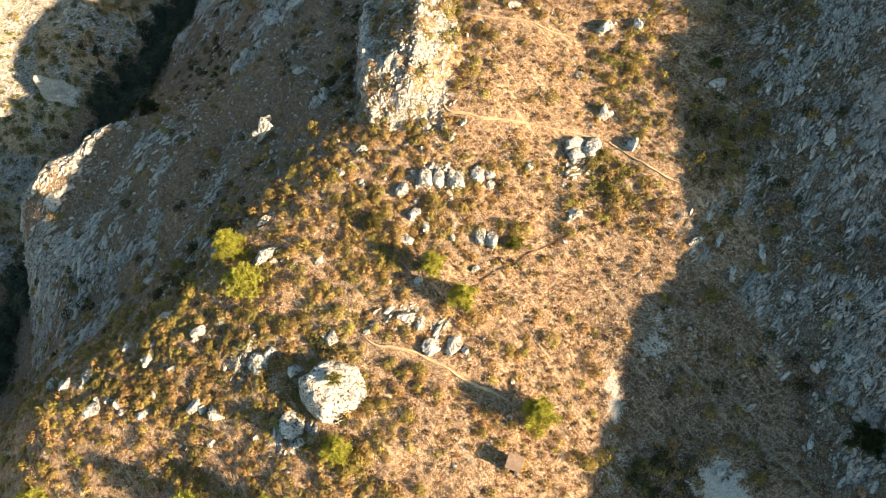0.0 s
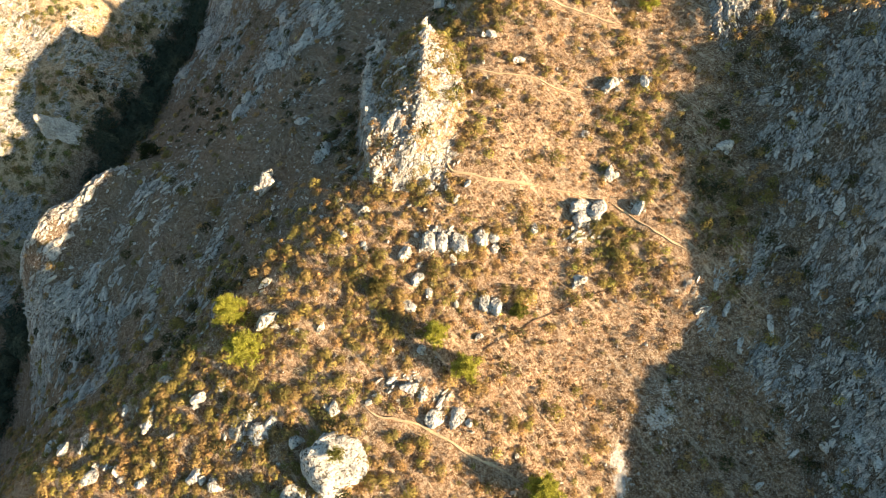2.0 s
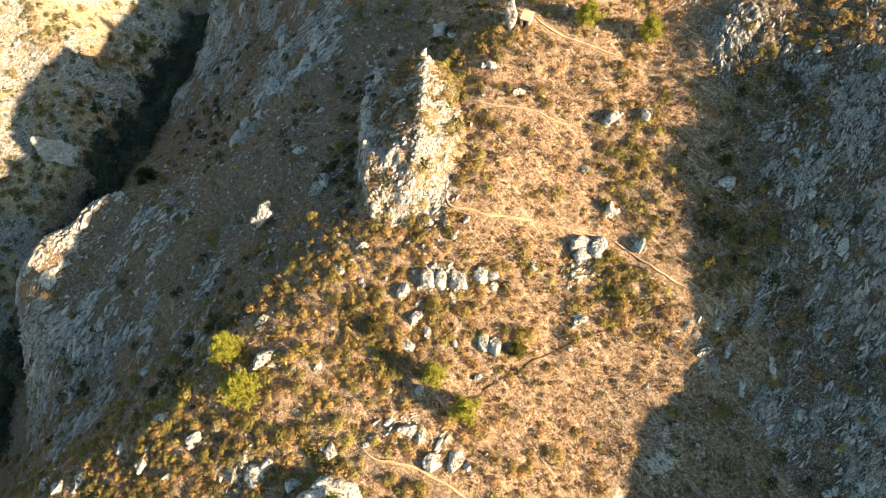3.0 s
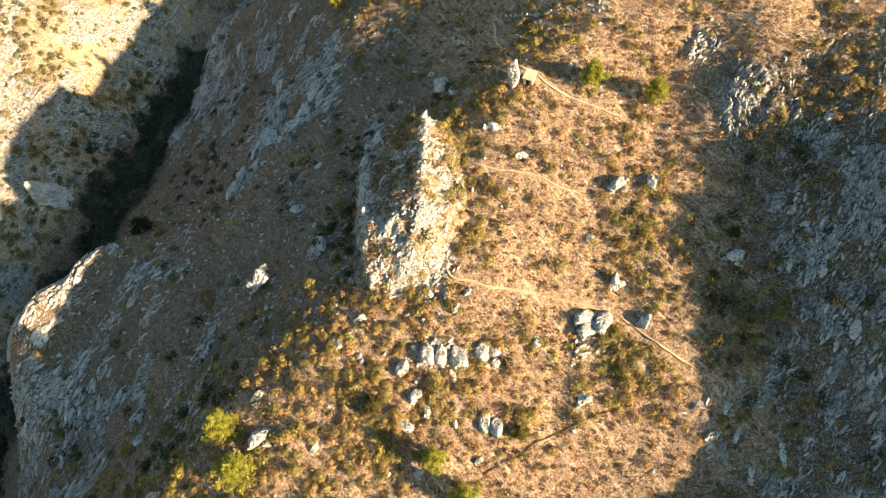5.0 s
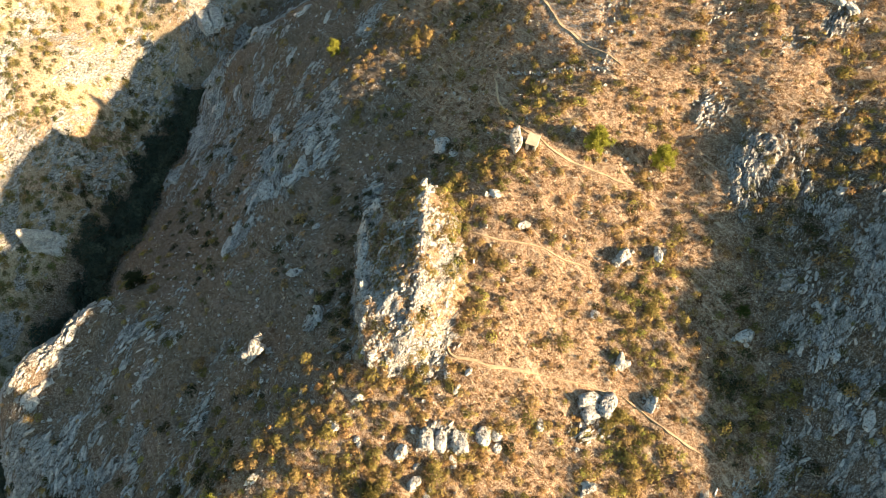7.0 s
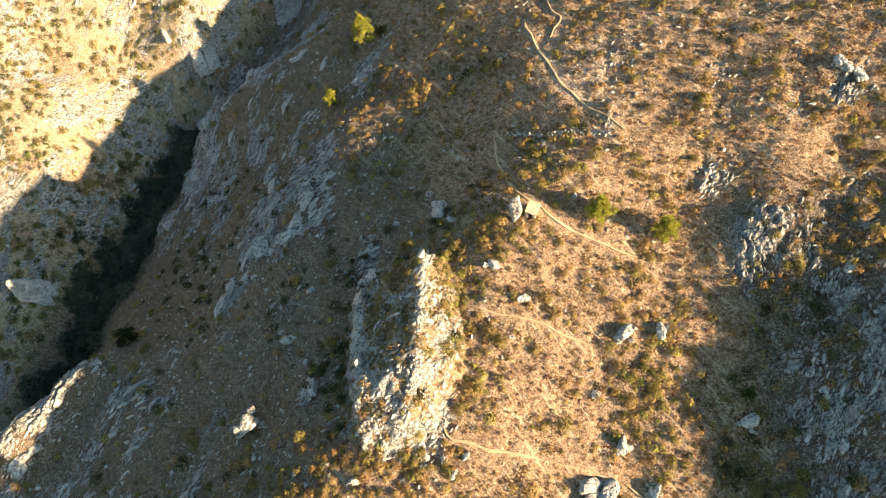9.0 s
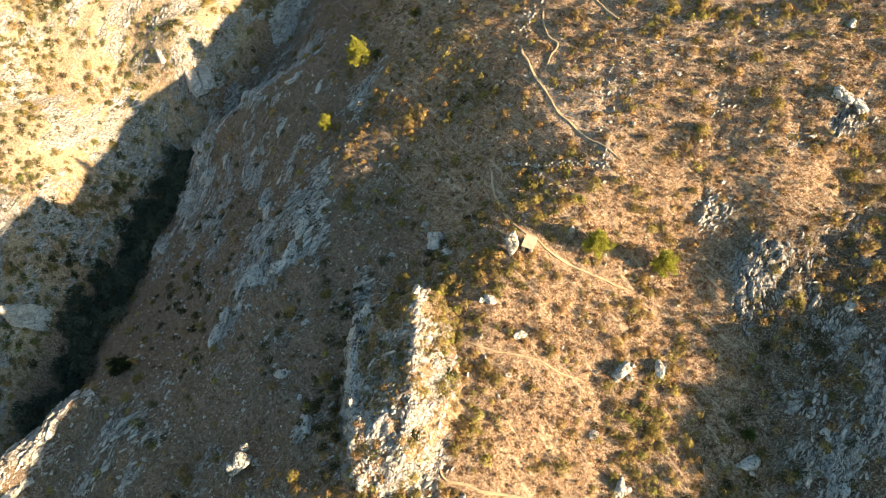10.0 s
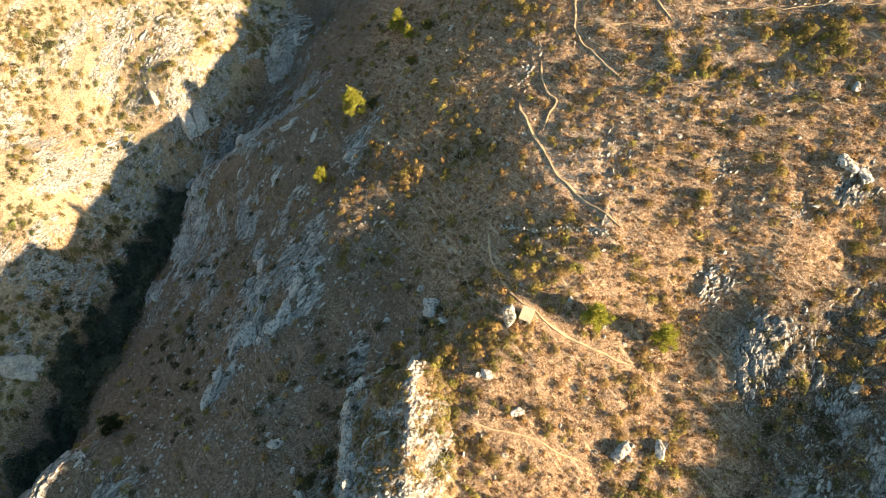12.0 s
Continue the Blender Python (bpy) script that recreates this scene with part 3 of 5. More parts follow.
# ---- trails ----
TRAILS = [
    (0.55, [(-0.2, 65.5), (1.1, 64.1), (4.1, 63.0), (7.0, 62.3), (10.6, 61.7), (11.8, 61.4)]),
    (0.26, [(11.8, 61.4), (14.3, 60.9), (17.8, 59.9), (20.6, 58.9)]),
    (0.42, [(20.6, 58.9), (23.2, 56.9), (25.7, 54.7), (27.6, 53.2), (29.5, 51.6)]),
    (0.45, [(-9.7, 34.9), (-8.4, 33.8), (-5.7, 32.9), (-3.1, 32.2), (-0.6, 30.8), (2.0, 29.5), (3.9, 28.6), (7.5, 26.5)]),
    (0.32, [(3.0, 80.5), (8.0, 78.6), (12.4, 77.3), (16.2, 75.4), (18.4, 74.6)]),
    (0.5, [(25.1, 86.2), (19.2, 88.8), (15.5, 91.1), (12.6, 93.9), (9.8, 96.7), (7.8, 102.5), (7.1, 107.9)]),
    (0.5, [(24.7, 103.9), (23.2, 106.3), (20.2, 109.6), (17.5, 113.7), (15.9, 118.1), (13.7, 123.4), (12.6, 129.3)]),
    (0.45, [(15.7, 122.4), (16.8, 125.3), (18.1, 127.1), (16.7, 130.4), (16.2, 136.9)]),
    (0.45, [(27.7, 129.0), (27.1, 130.8), (24.3, 136.0), (22.3, 141.3), (22.7, 146.5), (22.0, 156.0)]),
    (0.45, [(36.0, 138.8), (34.5, 143.4), (33.0, 152.0)]),
    (0.18, [(37.6, 141.4), (44.7, 138.7), (51.8, 136.4), (57.2, 134.9), (62.3, 133.3)]),
    (0.2, [(22.3, 143.1), (28.9, 140.5), (35.6, 138.2)]),
]


def resample(points, step):
    """A rounded line through the points, at even steps."""
    p = np.array(points, float)
    p = np.vstack([2 * p[0] - p[1], p, 2 * p[-1] - p[-2]])
    out = []
    for a, b, c, e in zip(p, p[1:], p[2:], p[3:]):
        n = max(2, int(np.linalg.norm(c - b) / step))
        t = np.linspace(0, 1, n, endpoint=False)[:, None]
        out.append(0.5 * (2 * b + (c - a) * t + (2 * a - 5 * b + 4 * c - e) * t ** 2 + (3 * b - a - 3 * c + e) * t ** 3))
    return np.vstack(out + [p[-2:-1]])


def build_trail(width, points, seed, name="path", mat=None, label="narrow trodden footpath of pale bare earth", low=0.0):
    width = 0.55 * width
    line = resample(points, 0.35)
    s = np.arange(len(line)) * 0.35
    line = line + 0.26 * np.column_stack([vnoise(s / 2.0, s * 0 + seed, 1), vnoise(s / 2.0, s * 0 + seed + 9, 2)])
    way = np.gradient(line, axis=0)
    way /= np.linalg.norm(way, axis=1)[:, None]
    side = np.column_stack([-way[:, 1], way[:, 0]])
    ends = np.clip(np.minimum(s, s[-1] - s) / 2.0, 0.15, 1)
    bed = np.convolve(np.pad(height(line[:, 0], line[:, 1]), 2, mode="edge"), np.full(5, 0.2), mode="valid")
    rows = []
    for k, lift in ((-0.75, -0.25), (-0.5, 0.13), (0.0, 0.14), (0.5, 0.13), (0.75, -0.25)):
        w = width * ends * (1 + 0.6 * vnoise(s / 0.9, s * 0 + 3 * k + seed, 3))
        q = line + side * (k * w)[:, None]
        rows.append(np.column_stack([q, bed + lift + low]))
    v = np.stack(rows, 1)
    n = len(line)
    i = np.arange(n * 5).reshape(n, 5)
    f = np.stack([i[:-1, :-1], i[1:, :-1], i[1:, 1:], i[:-1, 1:]], -1).reshape(-1, 4)
    tagged(new(name, array_mesh(name, v.reshape(-1, 3), f, mat or TREAD)), label, name, kind="structure")


for k, (w, pts) in enumerate(TRAILS):
    build_trail(w, pts, k * 3.7)
build_trail(0.2, [(4.6, 41.0), (9.5, 43.7), (14.1, 46.1), (19.0, 47.8), (23.9, 49.6), (26.6, 50.4)], 61.0, "ditch", DITCH, "shallow dark ditch line across the dry grass", -0.02)


# ---- boulders ----
def ico(level):
    bm = bmesh.new()
    bmesh.ops.create_icosphere(bm, subdivisions=level, radius=1.0)
    v = np.array([p.co[:] for p in bm.verts])
    f = np.array([[q.index for q in p.verts] for p in bm.faces])
    bm.free()
    return v, f


SPHERES = {n: ico(n) for n in (1, 2, 3, 4, 5)}


def noise3(p, scale, k):
    a, b, c = (p / scale).T
    return (vnoise(a + 31, b + c * 0.6, k) + vnoise(b + 7, c + a * 0.6, k + 1) + vnoise(c - 13, a + b * 0.6, k + 2)) / 1.8


def rock_verts(d, size, seed, cuts=15, planes=None):
    """A broken block: a ball cut by random or given planes, then roughened. size: full length, breadth, height."""
    rng = np.random.default_rng(seed)
    n = rng.normal(size=(cuts, 3)) if planes is None else np.array(planes)[:, :3]
    n = n / np.linalg.norm(n, axis=1)[:, None]
    off = rng.uniform(0.42, 0.92, cuts) if planes is None else np.array(planes)[:, 3]
    r = np.minimum(1.1, ((off / np.maximum(d @ n.T, 0.05)) ** -10).sum(1) ** -0.1)
    p = d * r[:, None] + rng.uniform(-50, 50, 3)
    rough = 0.09 * noise3(p, 0.5, seed) + 0.055 * noise3(p, 0.2, seed + 3) + 0.03 * noise3(p, 0.085, seed + 5)
    hollow = -0.16 * np.clip(noise3(p, 0.27, seed + 2) - 0.3, 0, 1)
    v = d * (r + rough + hollow)[:, None]
    return v / np.abs(v).max(0) * np.array(size) / 2


def boulder(x, y, size, seed, tall=0.66, label="", level=4, turn=None, lift=0.24, name="boulder", slim=None, lumps=True, planes=None):
    """One weathered block, with lumps broken from it where it is large."""
    rng = np.random.default_rng(seed)
    d, f = SPHERES[level]
    length, breadth = size, size * (slim or rng.uniform(0.55, 0.85))
    vs, fs = [rock_verts(d, (length, breadth, size * tall), seed, planes=planes)], [f]
    for k in range(0 if size < 1.5 or not lumps else rng.integers(1, 4)):
        d2, f2 = SPHERES[3]
        part_size = size * rng.uniform(0.25, 0.5)
        a = rng.uniform(0, 2 * math.pi)
        v2 = rock_verts(d2, (part_size, part_size * 0.8, part_size * 0.8), seed * 7 + k)
        fs.append(f2 + sum(len(q) for q in vs))
        vs.append(v2 + np.array([math.cos(a) * length * 0.46, math.sin(a) * breadth * 0.5, -0.08 * size]))
    turn = rng.uniform(20, 100) if turn is None else turn
    ob = new(name, array_mesh(name, np.vstack(vs), np.vstack(fs), STONE, level > 4))
    y = y + 0.25 * size
    around = height(x + np.array([-0.3, 0.3, 0, 0]) * size, y + np.array([0, 0, -0.3, 0.3]) * size)
    ob.matrix_world = pose(x, y, float(around.min()) + size * tall * lift, rng.uniform(-16, 16), rng.uniform(-16, 16), turn)
    if not label:
        label = ("large broken pale limestone boulder among dry scrub" if size > 2.8 else "pale grey limestone boulder half sunk in dry grass" if size > 1.6 else "small pale limestone rock lying on dry ground")
    return tagged(ob, label, "boulder" if size > 1.6 else "rock", "boulders on the hillside")


SHOULDER_BOULDERS = [
    (-26.7, 26.3, 2.5), (-29.4, 28.1, 2.5), (-36.7, 34.3, 2.2), (-36.3, 36.3, 1.2), (-40.6, 36.5, 1.6), (-45.3, 32.7, 2.0),
    (-42.9, 28.3, 2.2), (-41.3, 29.8, 1.1), (-36.1, 27.5, 1.7), (-52.5, 30.5, 1.4), (-49.7, 30.0, 1.3), (-30.3, 36.2, 2.2), (-27.0, 37.7, 1.6),
    (-35.5, 39.2, 2.2), (-40.9, 47.7, 1.9), (-22.2, 44.7, 3.3), (-23.0, 49.9, 1.9), (-15.2, 43.5, 1.3), (-13.3, 33.7, 2.0), (-17.5, 30.6, 2.0), (-17.0, 23.6, 3.8),
    (-50.6, 32.3, 2.6), (-48.0, 32.2, 2.0), (-40.0, 29.1, 1.7), (-51.7, 36.6, 2.0), (-44.1, 27.9, 1.2), (-32.8, 32.4, 1.4), (-35.1, 29.9, 1.5), (-27.1, 23.8, 1.0), (-21.4, 23.8, 1.0), (-39.1, 28.0, 1.2), (-47.9, 29.7, 1.2),
]
SPUR_BOULDERS = [
    (-9.9, 52.2, 0.7), (-3.1, 40.5, 1.2), (-1.9, 48.6, 0.8), (-2.1, 47.1, 1.0), (-10.9, 49.6, 0.9), (0.9, 51.0, 0.8), (1.2, 47.8, 0.8), (1.1, 46.0, 1.0),
    (-10.2, 53.5, 0.9), (10.9, 55.0, 0.9), (3.8, 42.2, 1.2), (2.3, 32.3, 1.2), (-6.6, 40.7, 0.9), (-8.4, 35.5, 0.8), (-9.1, 34.8, 0.9),
    (16.1, 48.4, 1.8), (15.2, 52.9, 0.8), (24.0, 57.3, 2.5), (20.9, 62.2, 2.5), (22.5, 75.3, 2.7), (26.8, 75.6, 2.4), (18.3, 68.3, 1.4), (0.1, 61.2, 1.2),
    (29.3, 18.6, 1.8), (33.3, 25.3, 1.1), (7.7, 28.8, 0.8), (0.8, 51.6, 1.0), (-10.5, 54.2, 0.9), (35.1, 64.3, 2.4),
    (2.7, 61.5, 1.1), (1.3, 59.3, 1.4), (-10.4, 58.9, 1.3), (-14.0, 61.3, 0.9), (-13.3, 55.5, 1.4), (-11.1, 50.4, 1.3), (1.1, 48.2, 0.9), (11.0, 55.3, 1.6), (-3.4, 51.1, 1.0), (-3.8, 54.9, 0.9),
]
UPPER_BOULDERS = [
    (-17.1, 70.8, 3.5), (-21.8, 79.5, 2.2), (-18.0, 60.6, 1.1), (6.4, 85.0, 1.9), (10.0, 80.4, 1.8), (-19.3, 87.5, 1.2), (-18.3, 82.2, 1.0),
    (-7.0, 95.8, 1.2), (-0.5, 95.6, 2.9), (1.1, 93.8, 1.7), (-2.3, 99.6, 1.4), (-14.0, 74.1, 0.9), (-18.8, 75.9, 1.0), (-22.4, 66.0, 1.3), (14.1, 103.9, 0.9),
    (17.4, 94.5, 1.2), (16.1, 100.4, 0.8), (-12.3, 94.9, 1.0), (48.6, 103.8, 1.2), (48.9, 102.7, 1.1), (52.4, 109.1, 2.0), (53.4, 108.1, 2.2), (54.8, 106.9, 2.5),
    (2.2, 151.2, 1.5), (56.9, 120.3, 1.8), (48.8, 80.6, 2.0),
]
for k, (bx, by, bs) in enumerate(SHOULDER_BOULDERS + SPUR_BOULDERS + UPPER_BOULDERS):
    boulder(bx, by, bs * 1.15, 100 + k, 0.6, level=4 if bs > 2.2 else 3)
BLOCK = [(-0.85, -0.5, 0.1, 0.72), (0.5, -0.85, 0.35, 0.75), (1.0, 0.1, 0.15, 0.80), (0.25, 1.0, 0.1, 0.82), (-0.7, 0.75, 0.1, 0.80), (0.05, 0.1, 1.0, 0.52), (0.75, 0.7, 0.3, 0.88)]
ROUNDED = [(1, 0.1, 0.1, 0.84), (-1, 0.2, 0.05, 0.80), (0.15, 1, 0.1, 0.86), (-0.1, -1, 0.15, 0.82), (0.1, 0.1, 1, 0.66), (0.8, 0.7, 0.4, 0.86), (-0.7, -0.8, 0.4, 0.84), (0.7, -0.7, 0.6, 0.80), (-0.6, 0.7, 0.5, 0.90)]
for k, (bx, by, bs, bslim, bturn) in enumerate([
    (-2.2, 53.5, 3.0, 0.62, 100), (-0.6, 53.3, 2.9, 0.60, 84), (1.6, 53.0, 3.6, 0.64, 112), (4.3, 53.9, 2.7, 0.68, 80), (5.9, 54.4, 2.0, 0.72, 95), (6.0, 53.0, 1.5, 0.8, 60),
    (-5.3, 52.2, 2.4, 0.62, 62), (-3.5, 49.0, 2.4, 0.62, 48), (-2.2, 47.6, 1.6, 0.6, 110), (4.5, 45.8, 2.7, 0.60, 98), (5.9, 45.4, 2.9, 0.60, 82), (-4.7, 45.6, 2.4, 0.62, 150),
    (19.0, 57.0, 3.6, 0.62, 66), (17.2, 56.3, 3.2, 0.66, 40), (17.0, 57.8, 3.4, 0.6, 20)]):
    boulder(bx, by, bs, 300 + k, 0.62 if bs > 2 else 0.7, "rounded white limestone block split from its neighbours" if by > 53 and bx < 7 else "rounded pale limestone boulder among low scrub", 4, bturn, 0.2, slim=bslim, lumps=False, planes=ROUNDED)
boulder(-12.4, 26.4, 8.6, 7, 0.56, "huge pitted white limestone boulder with a flat scrubby top", 5, 0, 0.24, slim=0.9, lumps=False, planes=BLOCK)
boulder(-25.3, 67.0, 4.4, 167, 1.0, "tall white limestone boulder standing clear of the shaded slope", 4, 60, 0.4)
boulder(9.5, 91.6, 2.3, 12, 2.3, "upright white limestone pinnacle beside the stone hut", 5, 10, 0.44, "rock_pinnacle", 0.8)


for k, (bx, by, bs, bturn) in enumerate([(-1.4, 32.2, 3.6, 40), (1.0, 32.6, 3.4, 60), (-4.2, 35.8, 2.8, 30), (-2.9, 35.4, 2.4, 70), (-21.6, 31.2, 5.0, 30), (-20.4, 33.0, 3.0, 55)]):
    boulder(bx, by, bs, 170 + k, 0.42, "low pitted limestone slab half buried in scrub", 4, bturn, 0.2, slim=0.62, lumps=False)
for k, (bx, by, bs) in enumerate([(-9.7, 84.6, 2.4), (-11.0, 81.8, 2.8), (-11.1, 79.0, 2.2), (-10.9, 75.6, 2.6), (-10.4, 72.0, 2.2), (-2.9, 85.4, 1.8)]):
    boulder(bx, by, bs, 150 + k, 1.25, "upright grey limestone block on the crag's broken rim", 4, 80, 0.30, "rock_pinnacle", 0.7)


# outcrops: long low ribs of bedrock along the beds
OUTCROPS = [
    (-29.3, 99.2, 6.5), (-23.7, 102.0, 6.8), (-29.4, 112.7, 5.5), (-31.7, 95.1, 5.6), (-34.7, 90.1, 5.2), (-46.9, 134.0, 7.2), (-52.9, 145.2, 5.9), (-42.4, 138.9, 8.3),
    (-37.8, 141.8, 8.2), (-32.9, 144.8, 6.9), (-53.4, 117.9, 4.7), (-28.4, 120.5, 4.1), (-22.2, 136.3, 4.2), (-27.3, 141.3, 4.4), (-21.2, 108.2, 2.8),
    (-31.8, 100.3, 5.0), (-26.0, 98.3, 5.8), (-34.2, 94.9, 4.0), (-44.9, 129.6, 7.5), (-29.3, 130.8, 7.0), (-56.2, 81.6, 4.6), (-59.1, 76.2, 4.1), (-63.1, 67.1, 6.1), (-36.7, 174.0, 6.5), (-32.8, 176.6, 5.5), (-35.6, 169.0, 6.0), (-40.0, 171.5, 5.0),
]
EAST_OUTCROPS = [
    (31.9, 47.5, 2.6), (32.8, 44.9, 2.9), (42.6, 29.9, 4.9), (40.7, 29.3, 4.2), (44.3, 27.1, 4.9), (38.6, 21.7, 4.2), (41.3, 18.8, 4.8), (43.5, 67.8, 3.3), (46.1, 54.8, 6.2),
    (47.3, 49.5, 6.1), (43.6, 52.9, 4.6), (37.0, 42.2, 4.3), (38.9, 37.1, 3.6), (33.8, 40.8, 3.6), (49.8, 70.1, 5.1), (44.1, 62.1, 4.0),
]
for k, (bx, by, bs) in enumerate(OUTCROPS + [(ex, ey, 0.68 * es) for ex, ey, es in EAST_OUTCROPS]):
    ob = boulder(bx, by - 0.25 * bs, bs * 1.1, 200 + k, 0.34, "long grey limestone rib breaking through the shaded slope", 4, 50 + (k * 37) % 30, 0.2, "rock_outcrop", 0.36)
    tagged(ob, category="outcrop", group="rock ribs")
for k, (bx, by, bs, bslim, bturn, btall) in enumerate([
    (-29.7, 97.6, 5.0, 0.70, 70, 0.60), (-30.4, 111.4, 5.4, 0.40, 95, 0.55), (-35.0, 88.6, 4.6, 0.50, 80, 0.50), (-34.3, 93.2, 3.2, 0.60, 65, 0.50), (-24.2, 98.5, 6.4, 0.30, 58, 0.34), (-54.6, 115.6, 4.2, 0.70, 55, 0.55),
    (-52.0, 128.3, 5.5, 0.65, 70, 0.60), (-45.7, 127.7, 6.0, 0.62, 64, 0.55), (-48.3, 134.9, 5.0, 0.55, 85, 0.70), (-22.6, 104.1, 4.5, 0.42, 60, 0.45)]):
    ob = boulder(bx, by, bs, 340 + k, btall, "bulky grey limestone outcrop standing from the shaded slope", 5, bturn, 0.36, "rock_outcrop", bslim)
    tagged(ob, category="outcrop", group="rock ribs")
TOOTH = [(1.0, 0.0, 0.36, 0.34), (-1.0, 0.0, 0.30, 0.34), (0.1, -1.0, 0.42, 0.40), (0.0, 1.0, 0.25, 0.50), (0.7, -0.7, 0.5, 0.42)]
tooth = boulder(-78.6, 99.6, 7.6, 31, 1.45, "tall pale limestone tooth on the gorge side", 5, 0, 0.16, "rock_pinnacle", 0.85, False, TOOTH)
tooth.data.materials[0] = SPLINTER
FIN = [(0.0, 1.0, 0.12, 0.30), (0.0, -1.0, 0.12, 0.30), (1.0, 0.1, 0.3, 0.82), (-1.0, 0.0, 0.1, 0.86), (0.12, 0.0, 1.0, 0.50), (-0.3, 0.5, 0.8, 0.50)]
for bx, by, bs, bseed, bturn, bslim in ((-56.8, 158.4, 24.0, 33, -58, 0.15), (-52.6, 157.4, 17.0, 35, -64, 0.2), (-63.0, 160.8, 18.0, 36, -56, 0.1)):
    fin = boulder(bx, by - 0.25 * bs, bs, bseed, 0.2, "sunlit white limestone buttress fin above the gorge", 5, bturn, 0.5, "rock_buttress", bslim, False, FIN)
    fin.data.materials[0] = SPLINTER


# ---- loose stones, scrub, straw: past counting ----
def scatter(count, lo, hi, weight, seed):
    """Random places whose density follows weight(x, y)."""
    rng = np.random.default_rng(seed)
    x, y = rng.uniform(lo[0], hi[0], count), rng.uniform(lo[1], hi[1], count)
    keep = rng.random(count) < weight(x, y)
    return x[keep], y[keep], rng


def off_trail(x, y):
    free = np.ones(x.shape, bool)
    for w, pts in TRAILS:
        for q in resample(pts, 0.8):
            free &= (x - q[0] - 0.4) ** 2 + (y - q[1] + 0.2) ** 2 > (w * 0.45 + 0.75) ** 2
    return free


def build_stones():
    x, y, rng = scatter(80000, (-94, 14), (64, 184), lambda x, y: 0.006 + 0.2 * np.clip(rockiness(x, y) - 0.06, 0, 1) + 0.2 * blob(x, y, 25, 32, 6, 9) + 0.16 * blob(x, y, 18, 20, 4, 6) + 0.08 * blob(x, y, -15, 42, 25, 18) + 0.26 * blob(x, y, -30, 88, 25, 40) + 0.14 * blob(x, y, 20, 110, 18, 22) + 0.11 * blob(x, y, 42, 122, 22, 22), 11)
    free = off_trail(x, y)
    x, y = x[free], y[free]
    n = len(x)
    d, f = SPHERES[1]
    size = 0.08 + 0.34 * rng.random(n) ** 5.0
    shape = rng.uniform(0.45, 1.35, (n, 1, 3)) * np.array([1, 1, 0.7])
    lumps = rng.uniform(0.55, 1.25, (n, len(d), 1))
    v = d[None] * lumps * shape * size[:, None, None]
    v = v + np.stack([x, y, height(x, y) + 0.2 * size], -1)[:, None, :]
    faces = (f[None] + (np.arange(n) * len(d))[:, None, None]).reshape(-1, 3)
    tagged(new("loose_stones", array_mesh("loose_stones", v.reshape(-1, 3), faces, STONE)), "scattered pale limestone rubble on dry ground", "stones", kind="stuff")


def off_crag(x, y):
    """Few loose lumps on the crag's solid faces."""
    return 1 - 0.8 * smooth(-14, -12, x) * smooth(4, 2, x) * smooth(60, 62, y) * smooth(90, 87, y)


def build_shards():
    """Tilted splinters of bedrock standing out along the beds."""
    x, y, rng = scatter(170000, (-95, 8), (64, 184), lambda x, y: off_crag(x, y) * (1 - 0.8 * across(x, y)) * 1.1 * np.clip(rockiness(x, y) - 0.15, 0, 1) * (0.25 + 0.75 * smooth(-0.3, 0.4, fbm(x / 3.5, y / 3.5, 3, 7))), 13)
    n = len(x)
    corner = np.array([(-1, -0.35, -1), (1, -0.3, -1), (1, 0.3, -1), (-1, 0.35, -1), (-0.75, -0.2, 1), (0.6, -0.3, 0.8), (0.8, 0.15, 0.7), (-0.6, 0.3, 1)])
    face = np.array([(0, 1, 5), (0, 5, 4), (1, 2, 6), (1, 6, 5), (2, 3, 7), (2, 7, 6), (3, 0, 4), (3, 4, 7), (4, 5, 6), (4, 6, 7)])
    v = corner[None] * rng.uniform(0.55, 1.35, (n, 8, 3))
    long = 0.12 + 0.4 * rng.random(n) ** 2.4
    v = v * np.stack([long, long * rng.uniform(0.5, 1.0, n), long * rng.uniform(0.25, 0.5, n)], -1)[:, None, :]
    tip = rng.normal(size=n) * 0.3
    v[..., 2] += v[..., 0] * tip[:, None] + v[..., 1] * (0.5 + rng.normal(size=n) * 0.3)[:, None]
    a = np.radians(57 + rng.normal(size=n) * 13 + 28 * fbm(x / 14, y / 14, 2, 2))
    c, q = np.cos(a)[:, None], np.sin(a)[:, None]
    w = np.stack([v[..., 0] * c - v[..., 1] * q, v[..., 0] * q + v[..., 1] * c, v[..., 2]], -1)
    w = w + np.stack([x, y, height(x, y) + 0.02], -1)[:, None, :]
    faces = (face[None] + (np.arange(n) * 8)[:, None, None]).reshape(-1, 3)
    tagged(new("rock_splinters", array_mesh("rock_splinters", w.reshape(-1, 3), faces, SPLINTER)), "sharp grey limestone splinters bedded in the slope", "rock", kind="stuff")


